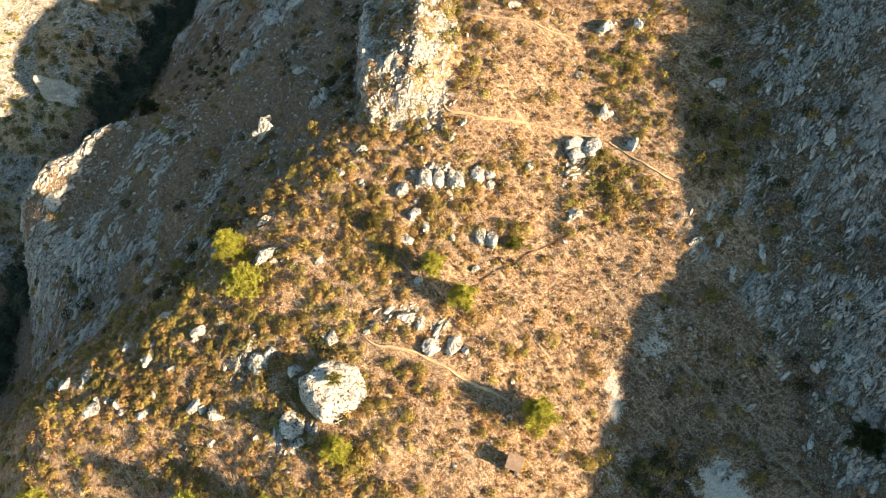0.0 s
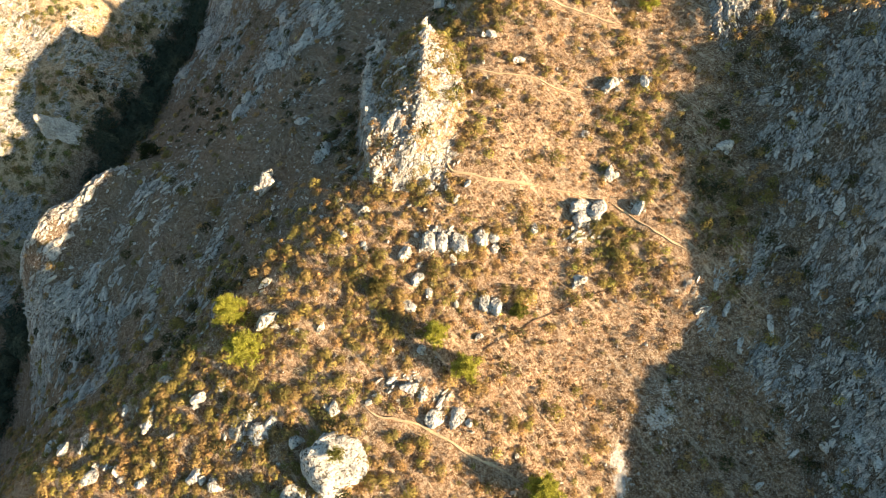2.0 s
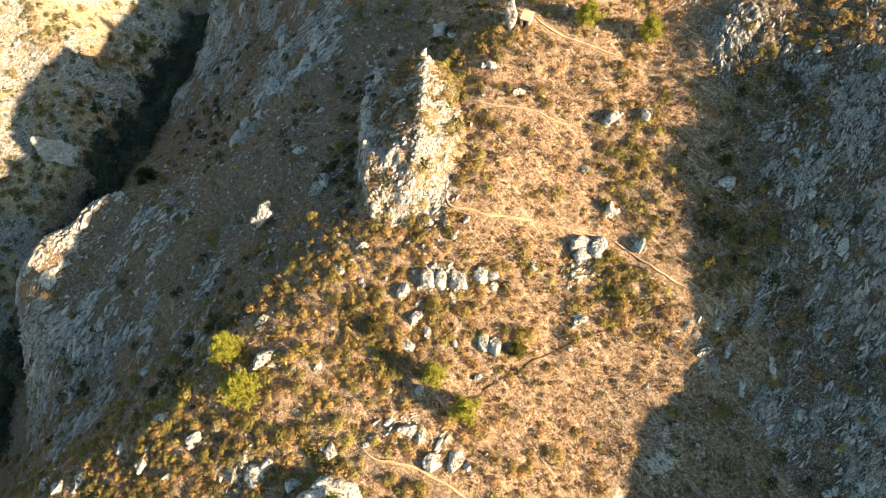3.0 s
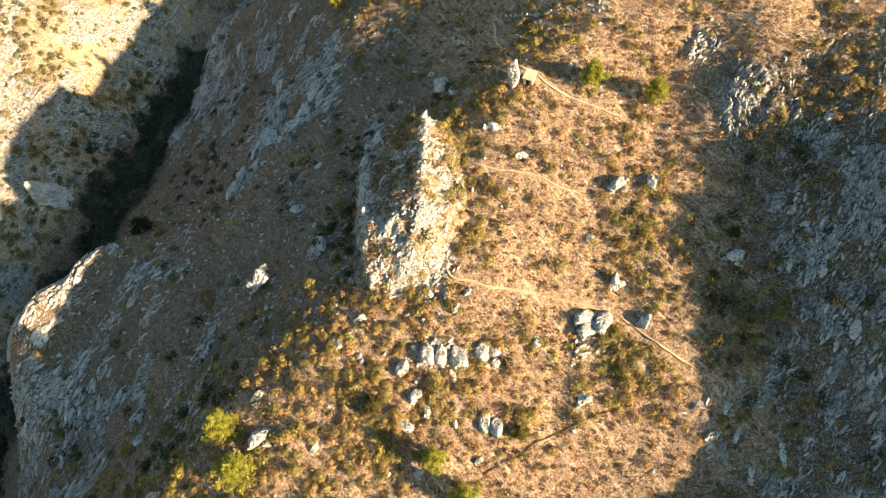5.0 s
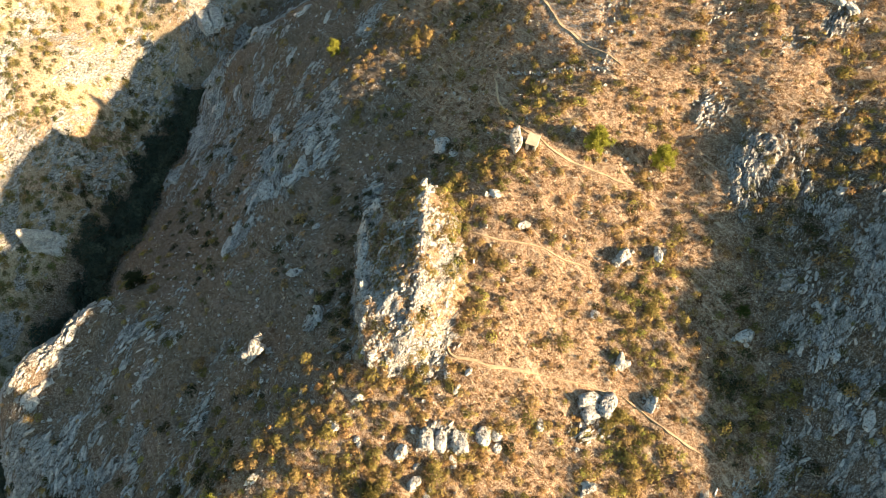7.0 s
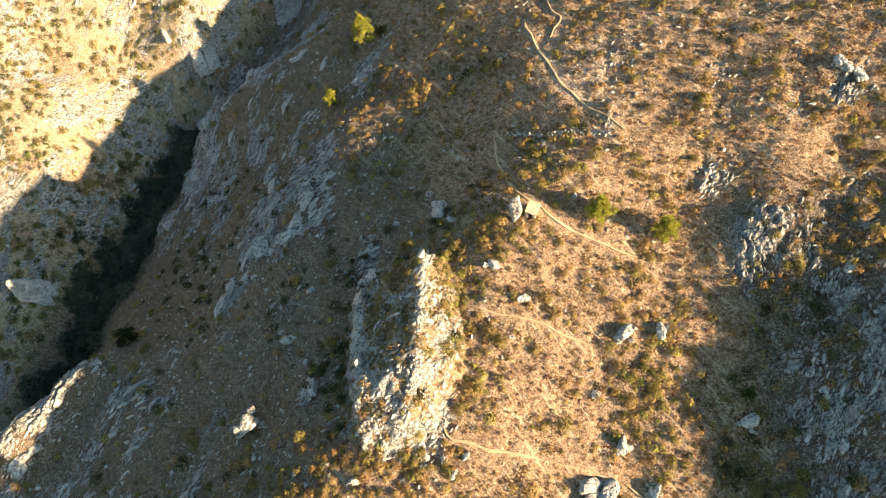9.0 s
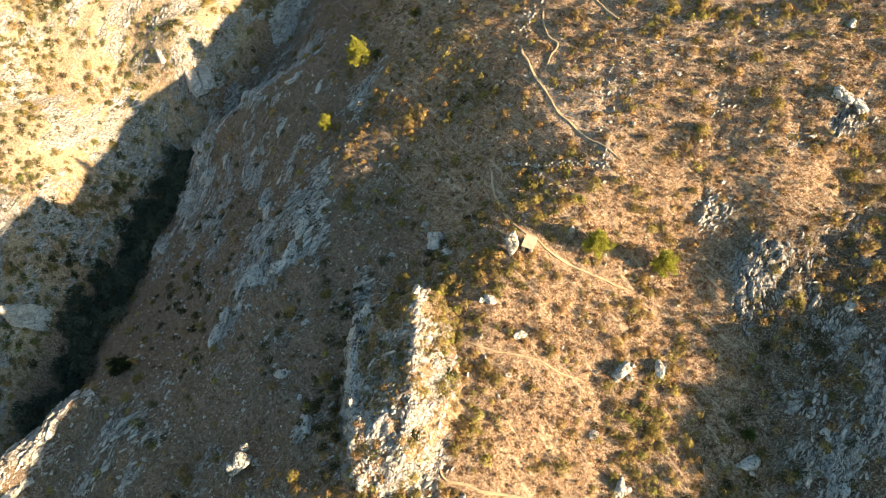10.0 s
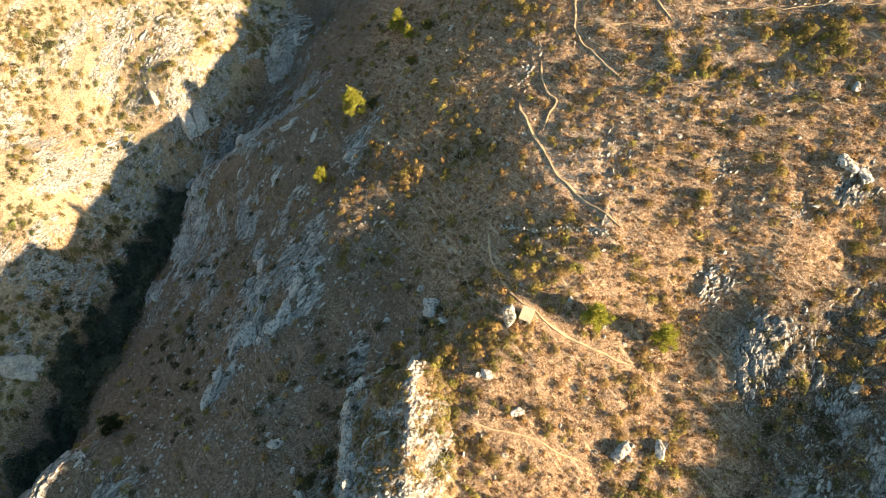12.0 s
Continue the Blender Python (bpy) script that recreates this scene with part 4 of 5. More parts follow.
def build_ribs():
    """Rounded lumps of bedrock lying along the beds, tilted with the slope."""
    x, y, rng = scatter(46000, (-95, 8), (64, 184), lambda x, y: off_crag(x, y) * (1 - 0.75 * across(x, y)) * np.clip(1.5 * rockiness(x, y) - 0.45, 0, 1) * (0.3 + 0.7 * smooth(-0.25, 0.3, fbm(x / 2.4, y / 2.4, 3, 6))), 14)
    n = len(x)
    d, f = SPHERES[2]
    long = 0.28 + 0.75 * rng.random(n) ** 2.4
    long = long * (1 - 0.35 * smooth(28, 34, x))
    size = np.stack([long, long * rng.uniform(0.18, 0.38, n), long * rng.uniform(0.2, 0.38, n)], -1)
    v = d[None] * rng.uniform(0.8, 1.2, (n, len(d), 1))
    v = np.sign(v) * np.abs(v) ** 0.8 * size[:, None, :]
    a = np.radians(57 + rng.normal(size=n) * 13 + 28 * fbm(x / 14, y / 14, 2, 2))
    c, q = np.cos(a)[:, None], np.sin(a)[:, None]
    rise = (height(x + 0.8 * c[:, 0], y + 0.8 * q[:, 0]) - height(x - 0.8 * c[:, 0], y - 0.8 * q[:, 0])) / 1.6
    v[..., 2] += v[..., 0] * np.clip(rise, -1.2, 1.2)[:, None]
    w = np.stack([v[..., 0] * c - v[..., 1] * q, v[..., 0] * q + v[..., 1] * c, v[..., 2]], -1)
    w = w + np.stack([x, y, height(x, y) + 0.25 * size[:, 2]], -1)[:, None, :]
    faces = (f[None] + (np.arange(n) * len(d))[:, None, None]).reshape(-1, 3)
    tagged(new("bedrock_ribs", array_mesh("bedrock_ribs", w.reshape(-1, 3), faces, SPLINTER)), "rounded grey limestone ribs bedded in the slope", "rock", kind="stuff")


def build_knobs():
    """Knobbly weathered lumps along the crag's rims and over its lower face."""
    rng = np.random.default_rng(15)
    x, y = rng.uniform(-13, 3, 12000), rng.uniform(61.5, 88, 12000)
    ridge, west = crag_ridge(y), crag_west(y)
    rim = np.exp(-((x - west - 0.5) / 0.8) ** 2)
    comb = np.exp(-((x - ridge - 0.3) / 0.7) ** 2)
    low = smooth(76, 70, y) * (x > west) * (x < ridge + 4.2)
    slab = 0.35 * (x > ridge) * (x < ridge + 3.6) * smooth(86, 80, y)
    keep = (x > west - 0.4) & (rng.random(x.shape) < np.maximum(np.maximum(0.9 * rim, 0.45 * comb), np.maximum(0.36 * low, 0.6 * slab)) * smooth(-0.35, 0.2, fbm(x / 1.6, y / 1.6, 3, 4)))
    x, y, rim = x[keep], y[keep], rim[keep]
    n = len(x)
    d, f = SPHERES[2]
    long = 0.13 + 0.3 * rng.random(n) ** 2.4 + 0.3 * rim * rng.random(n)
    size = np.stack([long, long * rng.uniform(0.45, 0.75, n), long * rng.uniform(0.5, 0.8, n)], -1)
    v = d[None] * rng.uniform(0.82, 1.18, (n, len(d), 1))
    v = np.sign(v) * np.abs(v) ** 0.8 * size[:, None, :]
    a = np.radians(66 + rng.normal(size=n) * 20)
    c, q = np.cos(a)[:, None], np.sin(a)[:, None]
    w = np.stack([v[..., 0] * c - v[..., 1] * q, v[..., 0] * q + v[..., 1] * c, v[..., 2]], -1)
    w = w + np.stack([x, y, height(x, y) - 0.3 * size[:, 2]], -1)[:, None, :]
    faces = (f[None] + (np.arange(n) * len(d))[:, None, None]).reshape(-1, 3)
    tagged(new("crag_knobs", array_mesh("crag_knobs", w.reshape(-1, 3), faces, KNOB)), "knobbly weathered limestone lumps on the crag", "rock", kind="stuff")


def tufts(name, x, y, radius, tall, leaves, leaf, tint, mat, rng, label, category, thin=0.6, upright=False):
    """Cushions of small leaves: one mesh. radius and tall by plant; leaf: leaf length over radius."""
    n = len(x)
    a, r = rng.uniform(0, 2 * math.pi, (n, leaves)), np.sqrt(rng.random((n, leaves)))
    up = np.sqrt(np.clip(1 - r * r, 0, 1)) * rng.uniform(0.5, 1.0, (n, leaves))
    wob = rng.uniform(0.7, 1.3, (n, leaves))
    cx, cy = x[:, None] + radius[:, None] * r * np.cos(a) * wob, y[:, None] + radius[:, None] * r * np.sin(a) * wob
    cz = height(x, y)[:, None] * 0.4 + height(cx, cy) * 0.6 + tall[:, None] * up
    c = np.stack([cx, cy, cz], -1)
    if upright:
        one = rng.normal(size=(n, leaves, 3)) * 0.6 + np.stack([np.cos(a), np.sin(a), np.full(a.shape, 0.5)], -1)
        two = np.cross(one, rng.normal(size=(n, leaves, 3)))
    else:
        face = np.stack([r * np.cos(a), r * np.sin(a), up + 0.15], -1) + rng.normal(size=(n, leaves, 3)) * 0.28
        one = np.cross(face, rng.normal(size=(n, leaves, 3)))
        two = np.cross(face, one)
    one /= np.linalg.norm(one, axis=-1, keepdims=True)
    two /= np.linalg.norm(two, axis=-1, keepdims=True)
    s = (radius[:, None] * leaf * rng.uniform(0.6, 1.4, (n, leaves)))[..., None]
    v = np.stack([c - one * s - two * s * thin, c - one * s * 0.7 + two * s * thin, c + one * s], 2)
    f = np.arange(n * leaves * 3).reshape(-1, 3)
    col = np.repeat(np.clip(tint[:, None, :] * rng.uniform(0.65, 1.4, (n, leaves, 1)), 0, 1), 3, 1).reshape(-1, 3)
    ob = new(name, array_mesh(name, v.reshape(-1, 3), f, mat, False, col))
    return tagged(ob, label, category, kind="stuff")


def palette(n, rng, *choices):
    """A colour for each plant from weighted choices (weight, colour)."""
    w = np.array([c[0] for c in choices], float)
    pick = rng.choice(len(choices), n, p=w / w.sum())
    return np.array([c[1] for c in choices])[pick] * rng.uniform(0.75, 1.25, (n, 1))


def olive(x, y):
    """1 where the scrub is greener: round the crag, the hut and the gully's edge."""
    return np.clip(np.maximum.reduce([blob(x, y, 2, 82, 7, 16), blob(x, y, 24, 64, 6, 16), blob(x, y, 15, 101, 6, 7), blob(x, y, 19, 52, 6, 5), 0.8 * blob(x, y, -33, 46, 14, 9, 20), 0.8 * blob(x, y, -14, 34, 7, 6), blob(x, y, 52, 125, 16, 12)]), 0, 1)


def build_scrub():
    x, y, rng = scatter(62000, (-95, -4), (64, 184), lambda x, y: 0.78 * scrubbiness(x, y) ** 1.1 * (1 - 0.65 * rockiness(x, y)), 21)
    free = off_trail(x, y)
    x, y = x[free], y[free]
    n = len(x)
    radius = 0.32 + 0.42 * rng.random(n) ** 1.6
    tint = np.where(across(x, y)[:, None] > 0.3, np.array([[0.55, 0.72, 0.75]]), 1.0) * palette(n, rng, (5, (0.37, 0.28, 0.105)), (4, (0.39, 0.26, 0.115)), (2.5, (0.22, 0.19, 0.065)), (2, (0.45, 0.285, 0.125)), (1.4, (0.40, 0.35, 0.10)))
    tint = tint * (1 + olive(x, y)[:, None] * np.array([[-0.13, 0.0, -0.15]]))
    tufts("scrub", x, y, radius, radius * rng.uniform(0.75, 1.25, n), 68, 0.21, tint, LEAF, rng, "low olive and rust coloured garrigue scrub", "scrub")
    x, y, rng = scatter(9500, (-95, -4), (64, 184), lambda x, y: (0.03 + 0.33 * scrubbiness(x, y)) * (1 - 0.6 * rockiness(x, y)), 22)
    free = off_trail(x, y)
    x, y = x[free], y[free]
    n = len(x)
    radius = 0.6 + 0.45 * rng.random(n) ** 1.5
    tint = palette(n, rng, (4, (0.305, 0.25, 0.075)), (2, (0.24, 0.205, 0.065)), (2, (0.35, 0.25, 0.10)))
    tufts("juniper_scrub", x, y, radius, radius * rng.uniform(1.0, 1.5, n), 170, 0.15, tint, LEAF, rng, "scattered knee-high yellow-green shrubs", "shrubs")


def build_heath():
    """Dwarf shrubs standing a stride apart on the open grass."""
    rng = np.random.default_rng(23)
    gx, gy = np.meshgrid(np.arange(-40, 62, 0.86), np.arange(12, 165, 0.86), indexing="ij")
    x, y = (gx + rng.uniform(-0.5, 0.5, gx.shape)).ravel(), (gy + rng.uniform(-0.5, 0.5, gy.shape)).ravel()
    keep = (rng.random(x.shape) < 0.9 - 0.85 * lee(x, y) - 0.5 * scrubbiness(x, y)) & (rockiness(x, y) < 0.3) & off_trail(x, y) & (sand(x, y) < 0.2)
    x, y = x[keep], y[keep]
    n = len(x)
    radius = 0.11 + 0.27 * rng.random(n) ** 1.8
    tint = palette(n, rng, (4, (0.21, 0.122, 0.058)), (4, (0.14, 0.082, 0.042)), (2, (0.30, 0.20, 0.10)), (1.2, (0.20, 0.165, 0.06)))
    hx, hy = rng.uniform(-12, 3, 5200), rng.uniform(63, 88, 5200)
    ridge, west = crag_ridge(hy), crag_west(hy)
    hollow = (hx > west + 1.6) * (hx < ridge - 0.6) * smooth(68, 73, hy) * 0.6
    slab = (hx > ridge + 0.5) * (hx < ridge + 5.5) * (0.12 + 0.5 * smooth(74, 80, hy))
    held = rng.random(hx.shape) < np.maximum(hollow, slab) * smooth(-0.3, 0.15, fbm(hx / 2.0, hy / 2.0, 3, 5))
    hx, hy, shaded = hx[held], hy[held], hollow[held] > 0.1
    # heath in the crag's shaded hollow a touch darker: shade put in its tint
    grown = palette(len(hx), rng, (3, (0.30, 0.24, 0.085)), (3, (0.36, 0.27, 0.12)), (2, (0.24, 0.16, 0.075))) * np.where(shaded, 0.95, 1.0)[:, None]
    x, y, tint = np.append(x, hx), np.append(y, hy), np.vstack([tint, grown])
    radius, n = np.append(radius, rng.uniform(0.12, 0.32, len(hx))), len(x)
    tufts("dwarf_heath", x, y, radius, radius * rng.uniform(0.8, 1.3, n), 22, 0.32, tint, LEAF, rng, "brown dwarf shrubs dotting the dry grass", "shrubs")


# dark evergreen patches: centre x, y, half lengths, strength
SHADY = [
    (-14.6, 76, 2.4, 11, 1.0), (-11, 89, 6, 3, 0.6), (-2, 93.5, 4, 2.5, 0.8), (6, 97, 4, 3, 0.6), (33, 59, 4, 6, 0.6), (24, 18.5, 3.5, 3, 1.0), (-46, 103, 6, 10, 0.35), (-40, 118, 5, 8, 0.35),
    (44, 78, 5, 4, 0.5), (41, 60, 4, 4, 0.35), (46, 40, 4, 4, 0.4), (38, 31, 3, 4, 0.35), (-36, 46, 6, 4, 0.4), (-30, 52, 5, 4, 0.45), (-55, 50, 4, 5, 0.4), (-24, 85, 8, 10, 0.14), (-40, 88, 8, 12, 0.14), (-36, 108, 6, 10, 0.2), (-46, 116, 5, 9, 0.3), (-16, 92, 6, 6, 0.2), (-30, 60, 8, 6, 0.16), (38, 50, 3, 5, 0.3), (39, 66, 4, 5, 0.4), (-72, 104, 5, 8, 0.45), (-72, 115, 5, 8, 0.5), (-66, 128, 4, 8, 0.5), (-83.6, 166, 3.5, 7, 0.5), (-56, 157, 1.2, 4, 0.5),
]


def build_evergreen():
    def dense(x, y):
        d = np.full(x.shape, 0.006)
        for cx, cy, rx, ry, k in SHADY:
            d = np.maximum(d, 0.55 * k * blob(x, y, cx, cy, rx, ry))
        return d * (0.8 + 0.8 * fbm(x / 4, y / 4, 3, 6))
    x, y, rng = scatter(40000, (-95, 10), (62, 182), dense, 24)
    n = len(x)
    radius = 0.35 + 0.6 * rng.random(n) ** 1.6
    tint = palette(n, rng, (4, (0.055, 0.06, 0.025)), (3, (0.085, 0.085, 0.035)), (1, (0.12, 0.11, 0.045)))
    tufts("evergreen_scrub", x, y, radius, radius * rng.uniform(0.9, 1.5, n), 80, 0.19, tint, LEAF, rng, "dark green kermes oak and lentisk scrub", "scrub")


def build_straw():
    x, y, rng = scatter(115000, (-64, -4), (64, 184), lambda x, y: (0.62 - 0.35 * scrubbiness(x, y)) * (1 - 0.55 * lee(x, y)) * (1 - 0.9 * np.clip(1.4 * rockiness(x, y), 0, 1)) * (1 - sand(x, y)), 31)
    free = off_trail(x, y)
    x, y = x[free], y[free]
    n = len(x)
    radius = 0.18 + 0.3 * rng.random(n) ** 1.5
    # three in four west-slope tufts darkened: the slope's shade put into the straw
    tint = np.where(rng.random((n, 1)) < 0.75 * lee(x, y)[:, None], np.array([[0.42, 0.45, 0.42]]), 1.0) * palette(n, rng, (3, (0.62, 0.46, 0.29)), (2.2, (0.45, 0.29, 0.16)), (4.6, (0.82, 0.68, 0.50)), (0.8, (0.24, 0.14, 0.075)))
    # gully stems greyed and darkened: the gully's shade put into their tint
    gully_shade = rng.random(n) < 0.85 * gully(x, y)
    tint = np.where(gully_shade[:, None], palette(n, rng, (3, (0.56, 0.50, 0.45)), (2, (0.15, 0.11, 0.08)), (2, (0.27, 0.21, 0.165))), tint)
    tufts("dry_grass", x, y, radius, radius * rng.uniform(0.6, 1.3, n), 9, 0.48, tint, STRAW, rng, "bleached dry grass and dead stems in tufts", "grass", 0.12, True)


def build_thicket():
    rng = np.random.default_rng(41)
    n = 430
    y = 45 + 96 * rng.random(n)
    x = np.interp(y, [40, 60, 80, 92, 107, 118, 131, 141, 150, 158, 168, 185], [-82, -80, -75.5, -70, -67, -63.5, -58.5, -55, -44, -38.5, -34, -28]) + rng.normal(size=n) * 1.8
    radius = rng.uniform(0.8, 2.2, n)
    tint = palette(n, rng, (3, (0.062, 0.085, 0.06)), (2, (0.10, 0.115, 0.075)))
    tufts("gorge_thicket", x, y, radius, radius * 1.7, 260, 0.13, tint, LEAF, rng, "dense dark evergreen thicket filling the gorge bed", "thicket")


build_stones()
build_shards()
build_ribs()
build_knobs()
build_scrub()
build_heath()
build_evergreen()
build_straw()
build_thicket()


# ---- pines ----
def limb_mesh(name, points, radii, sides=7):
    """A tapered limb along points."""
    p = np.array(points, float)
    way = np.gradient(p, axis=0)
    way /= np.linalg.norm(way, axis=1)[:, None]
    ref = np.where(np.abs(way[:, 2:]) > 0.9, [[1.0, 0, 0]], [[0, 0, 1.0]])
    one = np.cross(way, ref)
    one /= np.linalg.norm(one, axis=1)[:, None]
    two = np.cross(way, one)
    a = np.arange(sides) * 2 * math.pi / sides
    ring = p[:, None] + np.array(radii)[:, None, None] * (np.cos(a)[None, :, None] * one[:, None] + np.sin(a)[None, :, None] * two[:, None])
    n = len(p)
    i = np.arange(n * sides).reshape(n, sides)
    f = np.stack([i[:-1], np.roll(i[:-1], -1, 1), np.roll(i[1:], -1, 1), i[1:]], -1).reshape(-1, 4)
    return array_mesh(name, ring.reshape(-1, 3), f, BARK, True)


def pine(x, y, tall, wide, seed, label, colour=(0.38, 0.385, 0.065), bushy=False, up=0.0):
    rng = np.random.default_rng(seed)
    thing = new("bush" if bushy else "pine_tree")
    thing.location = (x, y, float(height(x, y)) - 0.1 + up)
    tagged(thing, label, "bush" if bushy else "pine", "bushes" if bushy else "young pines on the hillside")

    def add(name, mesh):
        ob = new(name, mesh)
        ob.parent = thing
        return ob

    bend = rng.normal(size=2) * 0.06 * tall
    t = np.linspace(0, 1, 7)
    spine = np.column_stack([bend[0] * t ** 2, bend[1] * t ** 2, t * tall * 0.93])
    add("trunk", limb_mesh("trunk", spine, 0.028 * tall * (1 - 0.9 * t) + 0.012))
    clumps = []
    whorls = 4 if bushy else 8
    for w in range(whorls):
        level = 0.12 + 0.80 * w / whorls
        reach = 0.5 * wide * (1.0 - level) ** 0.8 * (1.25 if level > 0.2 else 0.95)
        root = np.array([bend[0] * level ** 2, bend[1] * level ** 2, level * tall * 0.93])
        for k in range(4):
            a = rng.uniform(0, 2 * math.pi) if k == 0 else a + 2 * math.pi / 4 + rng.normal() * 0.25
            out = np.array([math.cos(a), math.sin(a), 0.0])
            far = reach * rng.uniform(0.7, 1.15)
            tip = root + out * far + np.array([0, 0, far * rng.uniform(0.25, 0.6)])
            mid = 0.5 * (root + tip) - np.array([0, 0, 0.08 * far])
            if k % 2 == 0:
                add("limb", limb_mesh("limb", [root, mid, tip], [0.011 * tall * (1 - 0.7 * level), 0.008 * tall * (1 - 0.7 * level), 0.008], 5))
            for s in (0.45, 0.7, 0.9, 1.05):
                for _ in range(3):
                    clumps.append(root + (tip - root) * s + rng.normal(size=3) * 0.065 * wide * (0.5 + 0.6 * (1 - level)) * np.array([1, 1, 0.6]))
    for _ in range(16):
        clumps.append(spine[-1] + rng.normal(size=3) * np.array([0.07, 0.07, 0.09]) * wide + np.array([0, 0, -0.05 * tall]))
    c = np.array(clumps)
    n, blades = len(c), 16
    one = rng.normal(size=(n, blades, 3)) + np.array([0, 0, 0.45])
    one /= np.linalg.norm(one, axis=-1, keepdims=True)
    two = np.cross(one, rng.normal(size=(n, blades, 3)))
    two /= np.linalg.norm(two, axis=-1, keepdims=True)
    size = (0.09 * wide * rng.uniform(0.7, 1.2, (n, blades)))[..., None]
    root = c[:, None] + rng.normal(size=(n, blades, 3)) * 0.02 * wide
    v = np.stack([root - two * size * 0.07, root + one * size * 0.6 + two * size * 0.12, root + one * size * 1.3, root + one * size * 0.6 - two * size * 0.12], 2)
    tone = np.array(colour) * rng.uniform(0.6, 1.3, (n, 1, 1)) * rng.uniform(0.8, 1.2, (n, blades, 1))
    add("crown", array_mesh("crown", v.reshape(-1, 3), np.arange(n * blades * 4).reshape(-1, 4), NEEDLE, False, np.repeat(tone, 4, 1).reshape(-1, 3)))
    return thing


SUNLIT_PINE = "young sunlit yellow-green pine on the dry slope"
PINES = [
    (-27.0, 46.9, 5.4, 3.8), (-24.2, 41.6, 5.2, 4.2), (-1.4, 42.1, 4.4, 2.9), (2.2, 38.1, 4.2, 3.1), (10.2, 24.9, 4.6, 4.0), (-11.9, 21.6, 4.6, 3.2),
    (-49.7, 18.3, 5.2, 4.0), (-28.6, 16.7, 5.0, 3.4), (-19.9, 16.2, 4.0, 2.9), (-14.9, 138.8, 5.8, 4.0), (-20.0, 125.4, 3.8, 2.4), (-8.0, 158.3, 4.9, 3.2),
    (-5.9, 153.9, 3.2, 2.3), (20.4, 91.9, 4.2, 3.5), (28.7, 89.2, 4.4, 3.3),
]
for k, (px, py, ph, pw) in enumerate(PINES):
    pine(px, py, ph, pw, 300 + k, SUNLIT_PINE)
for k, (px, py, ph, pw, tone) in enumerate([
    (8.5, 45.2, 1.6, 2.4, (0.16, 0.17, 0.03)), (-8.5, 48.3, 1.8, 3.0, (0.17, 0.15, 0.05)), (42.0, 20.7, 2.6, 4.0, (0.04, 0.06, 0.02)), (-2.2, 154.3, 1.6, 2.6, (0.16, 0.16, 0.05)),
    (-5.0, 146.6, 1.3, 2.0, (0.16, 0.16, 0.04)), (-11.8, 139.3, 1.3, 2.3, (0.12, 0.13, 0.05)), (-53.0, 88.0, 3.0, 4.0, (0.04, 0.055, 0.02)), (35.5, 68.0, 1.4, 1.8, (0.10, 0.13, 0.03)),
]):
    pine(px, py, ph, pw, 350 + k, "rounded green evergreen bush on the slope", tone, True)


pine(-12.2, 28.8, 0.9, 1.9, 371, "small olive shrub rooted on top of the huge boulder", (0.24, 0.24, 0.06), True, 2.6)


# ---- stone huts ----
def box(x0, x1, y0, y1, z0, z1, rng, jitter=0.02):
    bm = bmesh.new()
    bmesh.ops.create_cube(bm, size=1.0)
    for v in bm.verts:
        v.co = Vector((x0 + (v.co.x + 0.5) * (x1 - x0), y0 + (v.co.y + 0.5) * (y1 - y0), z0 + (v.co.z + 0.5) * (z1 - z0)))
    bmesh.ops.bevel(bm, geom=bm.edges[:], offset=0.03, segments=2, affect="EDGES")
    for v in bm.verts:
        v.co += Vector((rng.uniform(-jitter, jitter), rng.uniform(-jitter, jitter), rng.uniform(-jitter, jitter) * 0.5))
    return bm


def part(name, bm, mat, parent, label=""):
    m = bpy.data.meshes.new(name)
    bm.to_mesh(m)
    bm.free()
    m.materials.append(mat)
    ob = new(name, m)
    ob.parent = parent
    return tagged(ob, label)


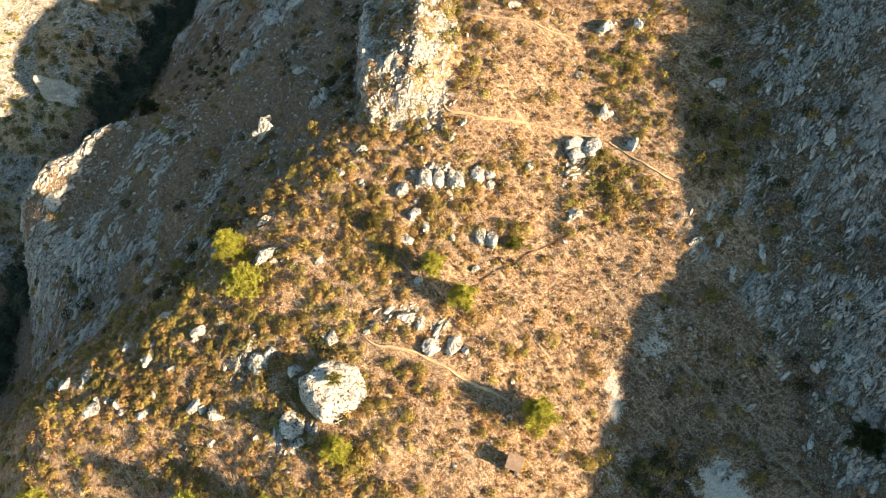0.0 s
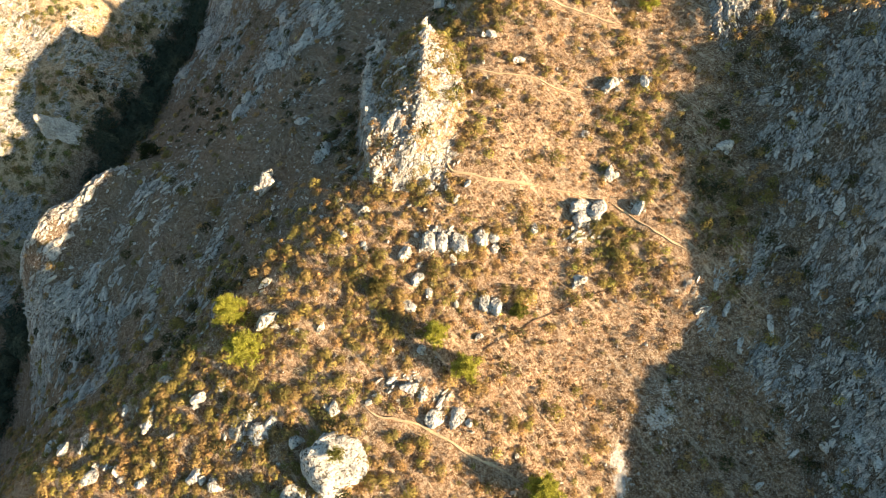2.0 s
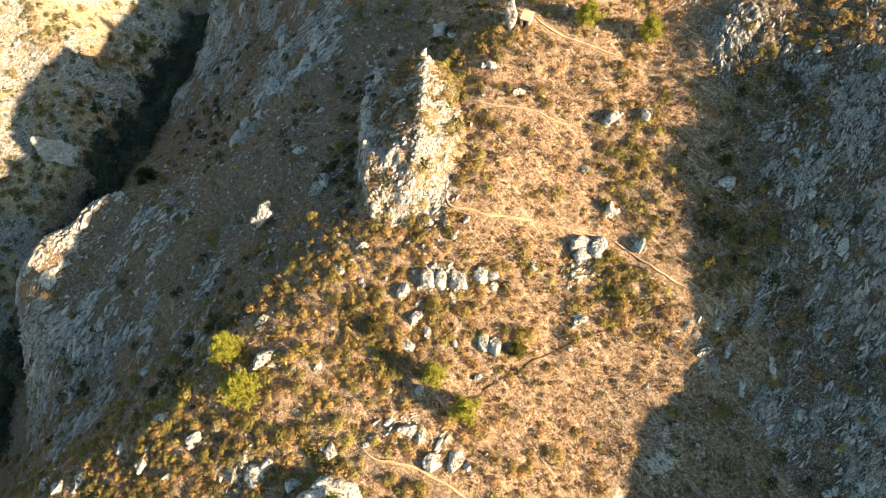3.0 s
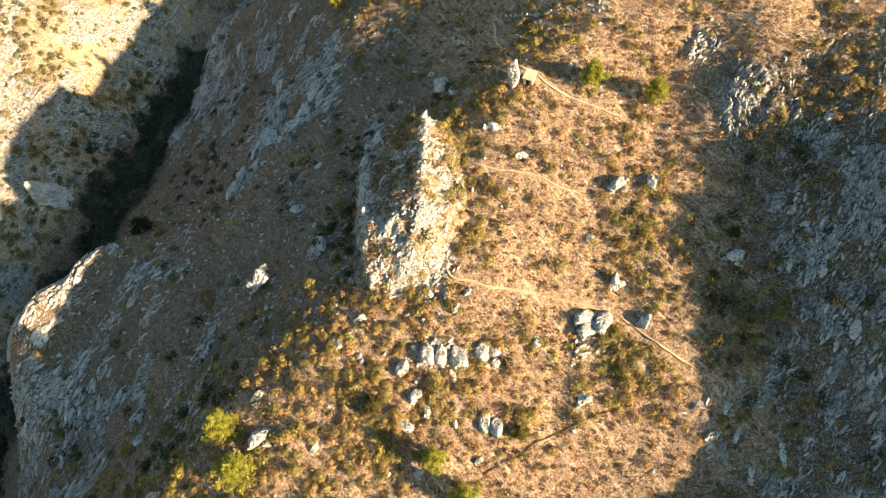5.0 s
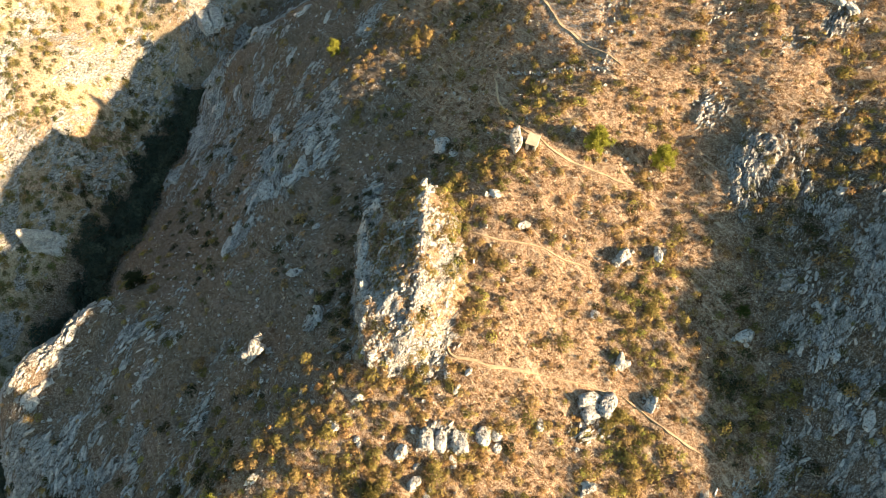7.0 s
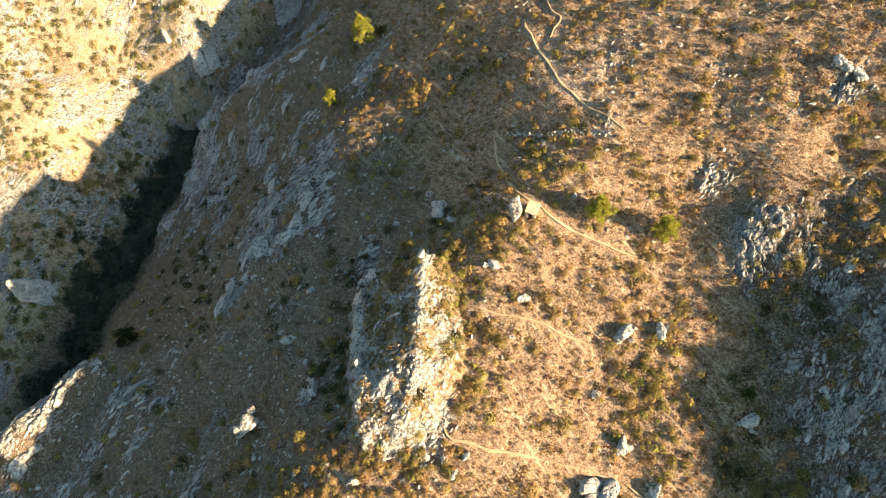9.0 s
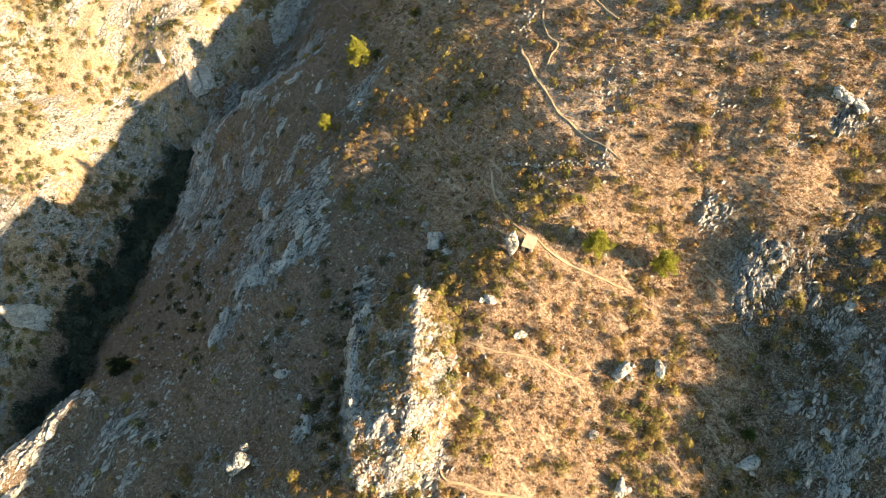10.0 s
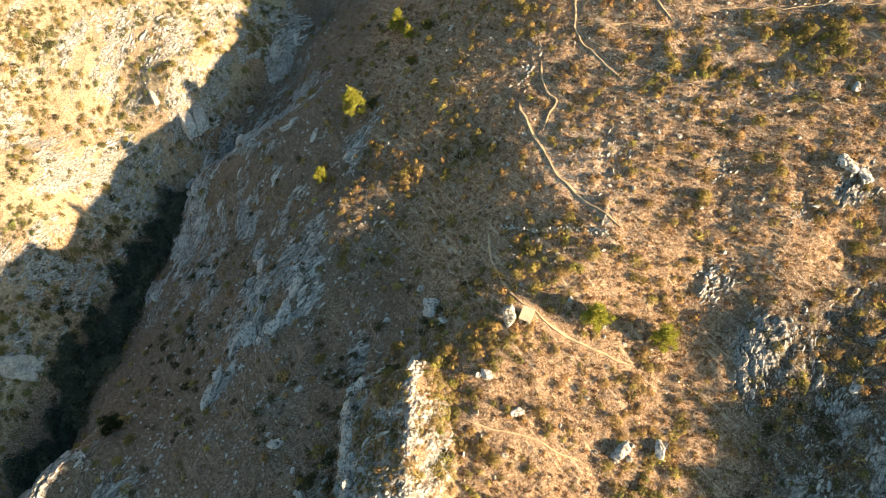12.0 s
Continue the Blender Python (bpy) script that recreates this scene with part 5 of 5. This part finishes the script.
def hut(x, y, turn, wide, deep, tall, label, roof_mat, slope):
    """Four rubble walls, one with a doorway, under a single tilted roof slab."""
    rng = random.Random(5)
    thing = tagged(new("stone_hut"), label, "hut")
    thing.matrix_world = pose(x, y, float(height(x, y)) - 0.15, 0, 0, turn)
    a, b, w = wide / 2, deep / 2, 0.22
    part("wall", box(-a, a, b - w, b, 0, tall, rng), MORTAR, thing)
    part("wall", box(-a, -a + w, -b, b - w, 0, tall, rng), MORTAR, thing)
    part("wall", box(a - w, a, -b, b - w, 0, tall, rng), MORTAR, thing)
    part("front_wall", box(-a + w, -0.28, -b, -b + w, 0, tall, rng), MORTAR, thing)
    part("front_wall", box(0.28, a - w, -b, -b + w, 0, tall, rng), MORTAR, thing)
    part("lintel", box(-0.28, 0.28, -b, -b + w, tall - 0.3, tall, rng), MORTAR, thing)
    roof = part("roof", box(-a - 0.1, a + 0.1, -b - 0.12, b + 0.1, 0, 0.13, rng), roof_mat, thing)
    roof.matrix_local = pose(0, 0, tall + 0.03, slope, 0, 0)
    return thing


hut(7.3, 20.1, -22, 1.5, 1.5, 1.6, "small rubble hut with a flat brown roof slab", ROOFING, 2)
hut(11.7, 92.6, -24, 1.4, 1.7, 1.4, "small pale stone hut beside the footpath", ROOFING_PALE, 9)


# ---- dry-stone wall: a low broken row along the bank above the hut ----
def dry_stone_wall(points):
    rng = np.random.default_rng(77)
    line = resample(points, 0.34)
    thing = tagged(new("dry_stone_wall"), "low broken dry-stone wall of pale limestone on the bank", "wall")
    thing.location = (*line[0], float(height(*line[0])))
    d, f = SPHERES[2]
    shapes = [array_mesh("stone", rock_verts(d, (0.46, 0.34, 0.3), 900 + k, 9), f, STONE) for k in range(5)]
    for k, (x, y) in enumerate(line):
        for side in (-0.16, 0.16):
            if rng.random() < 0.82:
                px, py = x + rng.normal() * 0.05, y + side + rng.normal() * 0.07
                stone = new("stone", shapes[rng.integers(5)])
                stone.parent = thing
                stone.location = Vector((px, py, float(height(px, py)) + 0.08 + 0.2 * (rng.random() < 0.35))) - thing.location
                stone.rotation_euler = (*rng.uniform(-0.35, 0.35, 2), rng.uniform(0, 6.28))
                stone.scale = [rng.uniform(0.7, 1.35)] * 3


dry_stone_wall([(9.2, 107.4), (13.9, 105.7), (19.0, 104.7), (22.9, 103.5)])
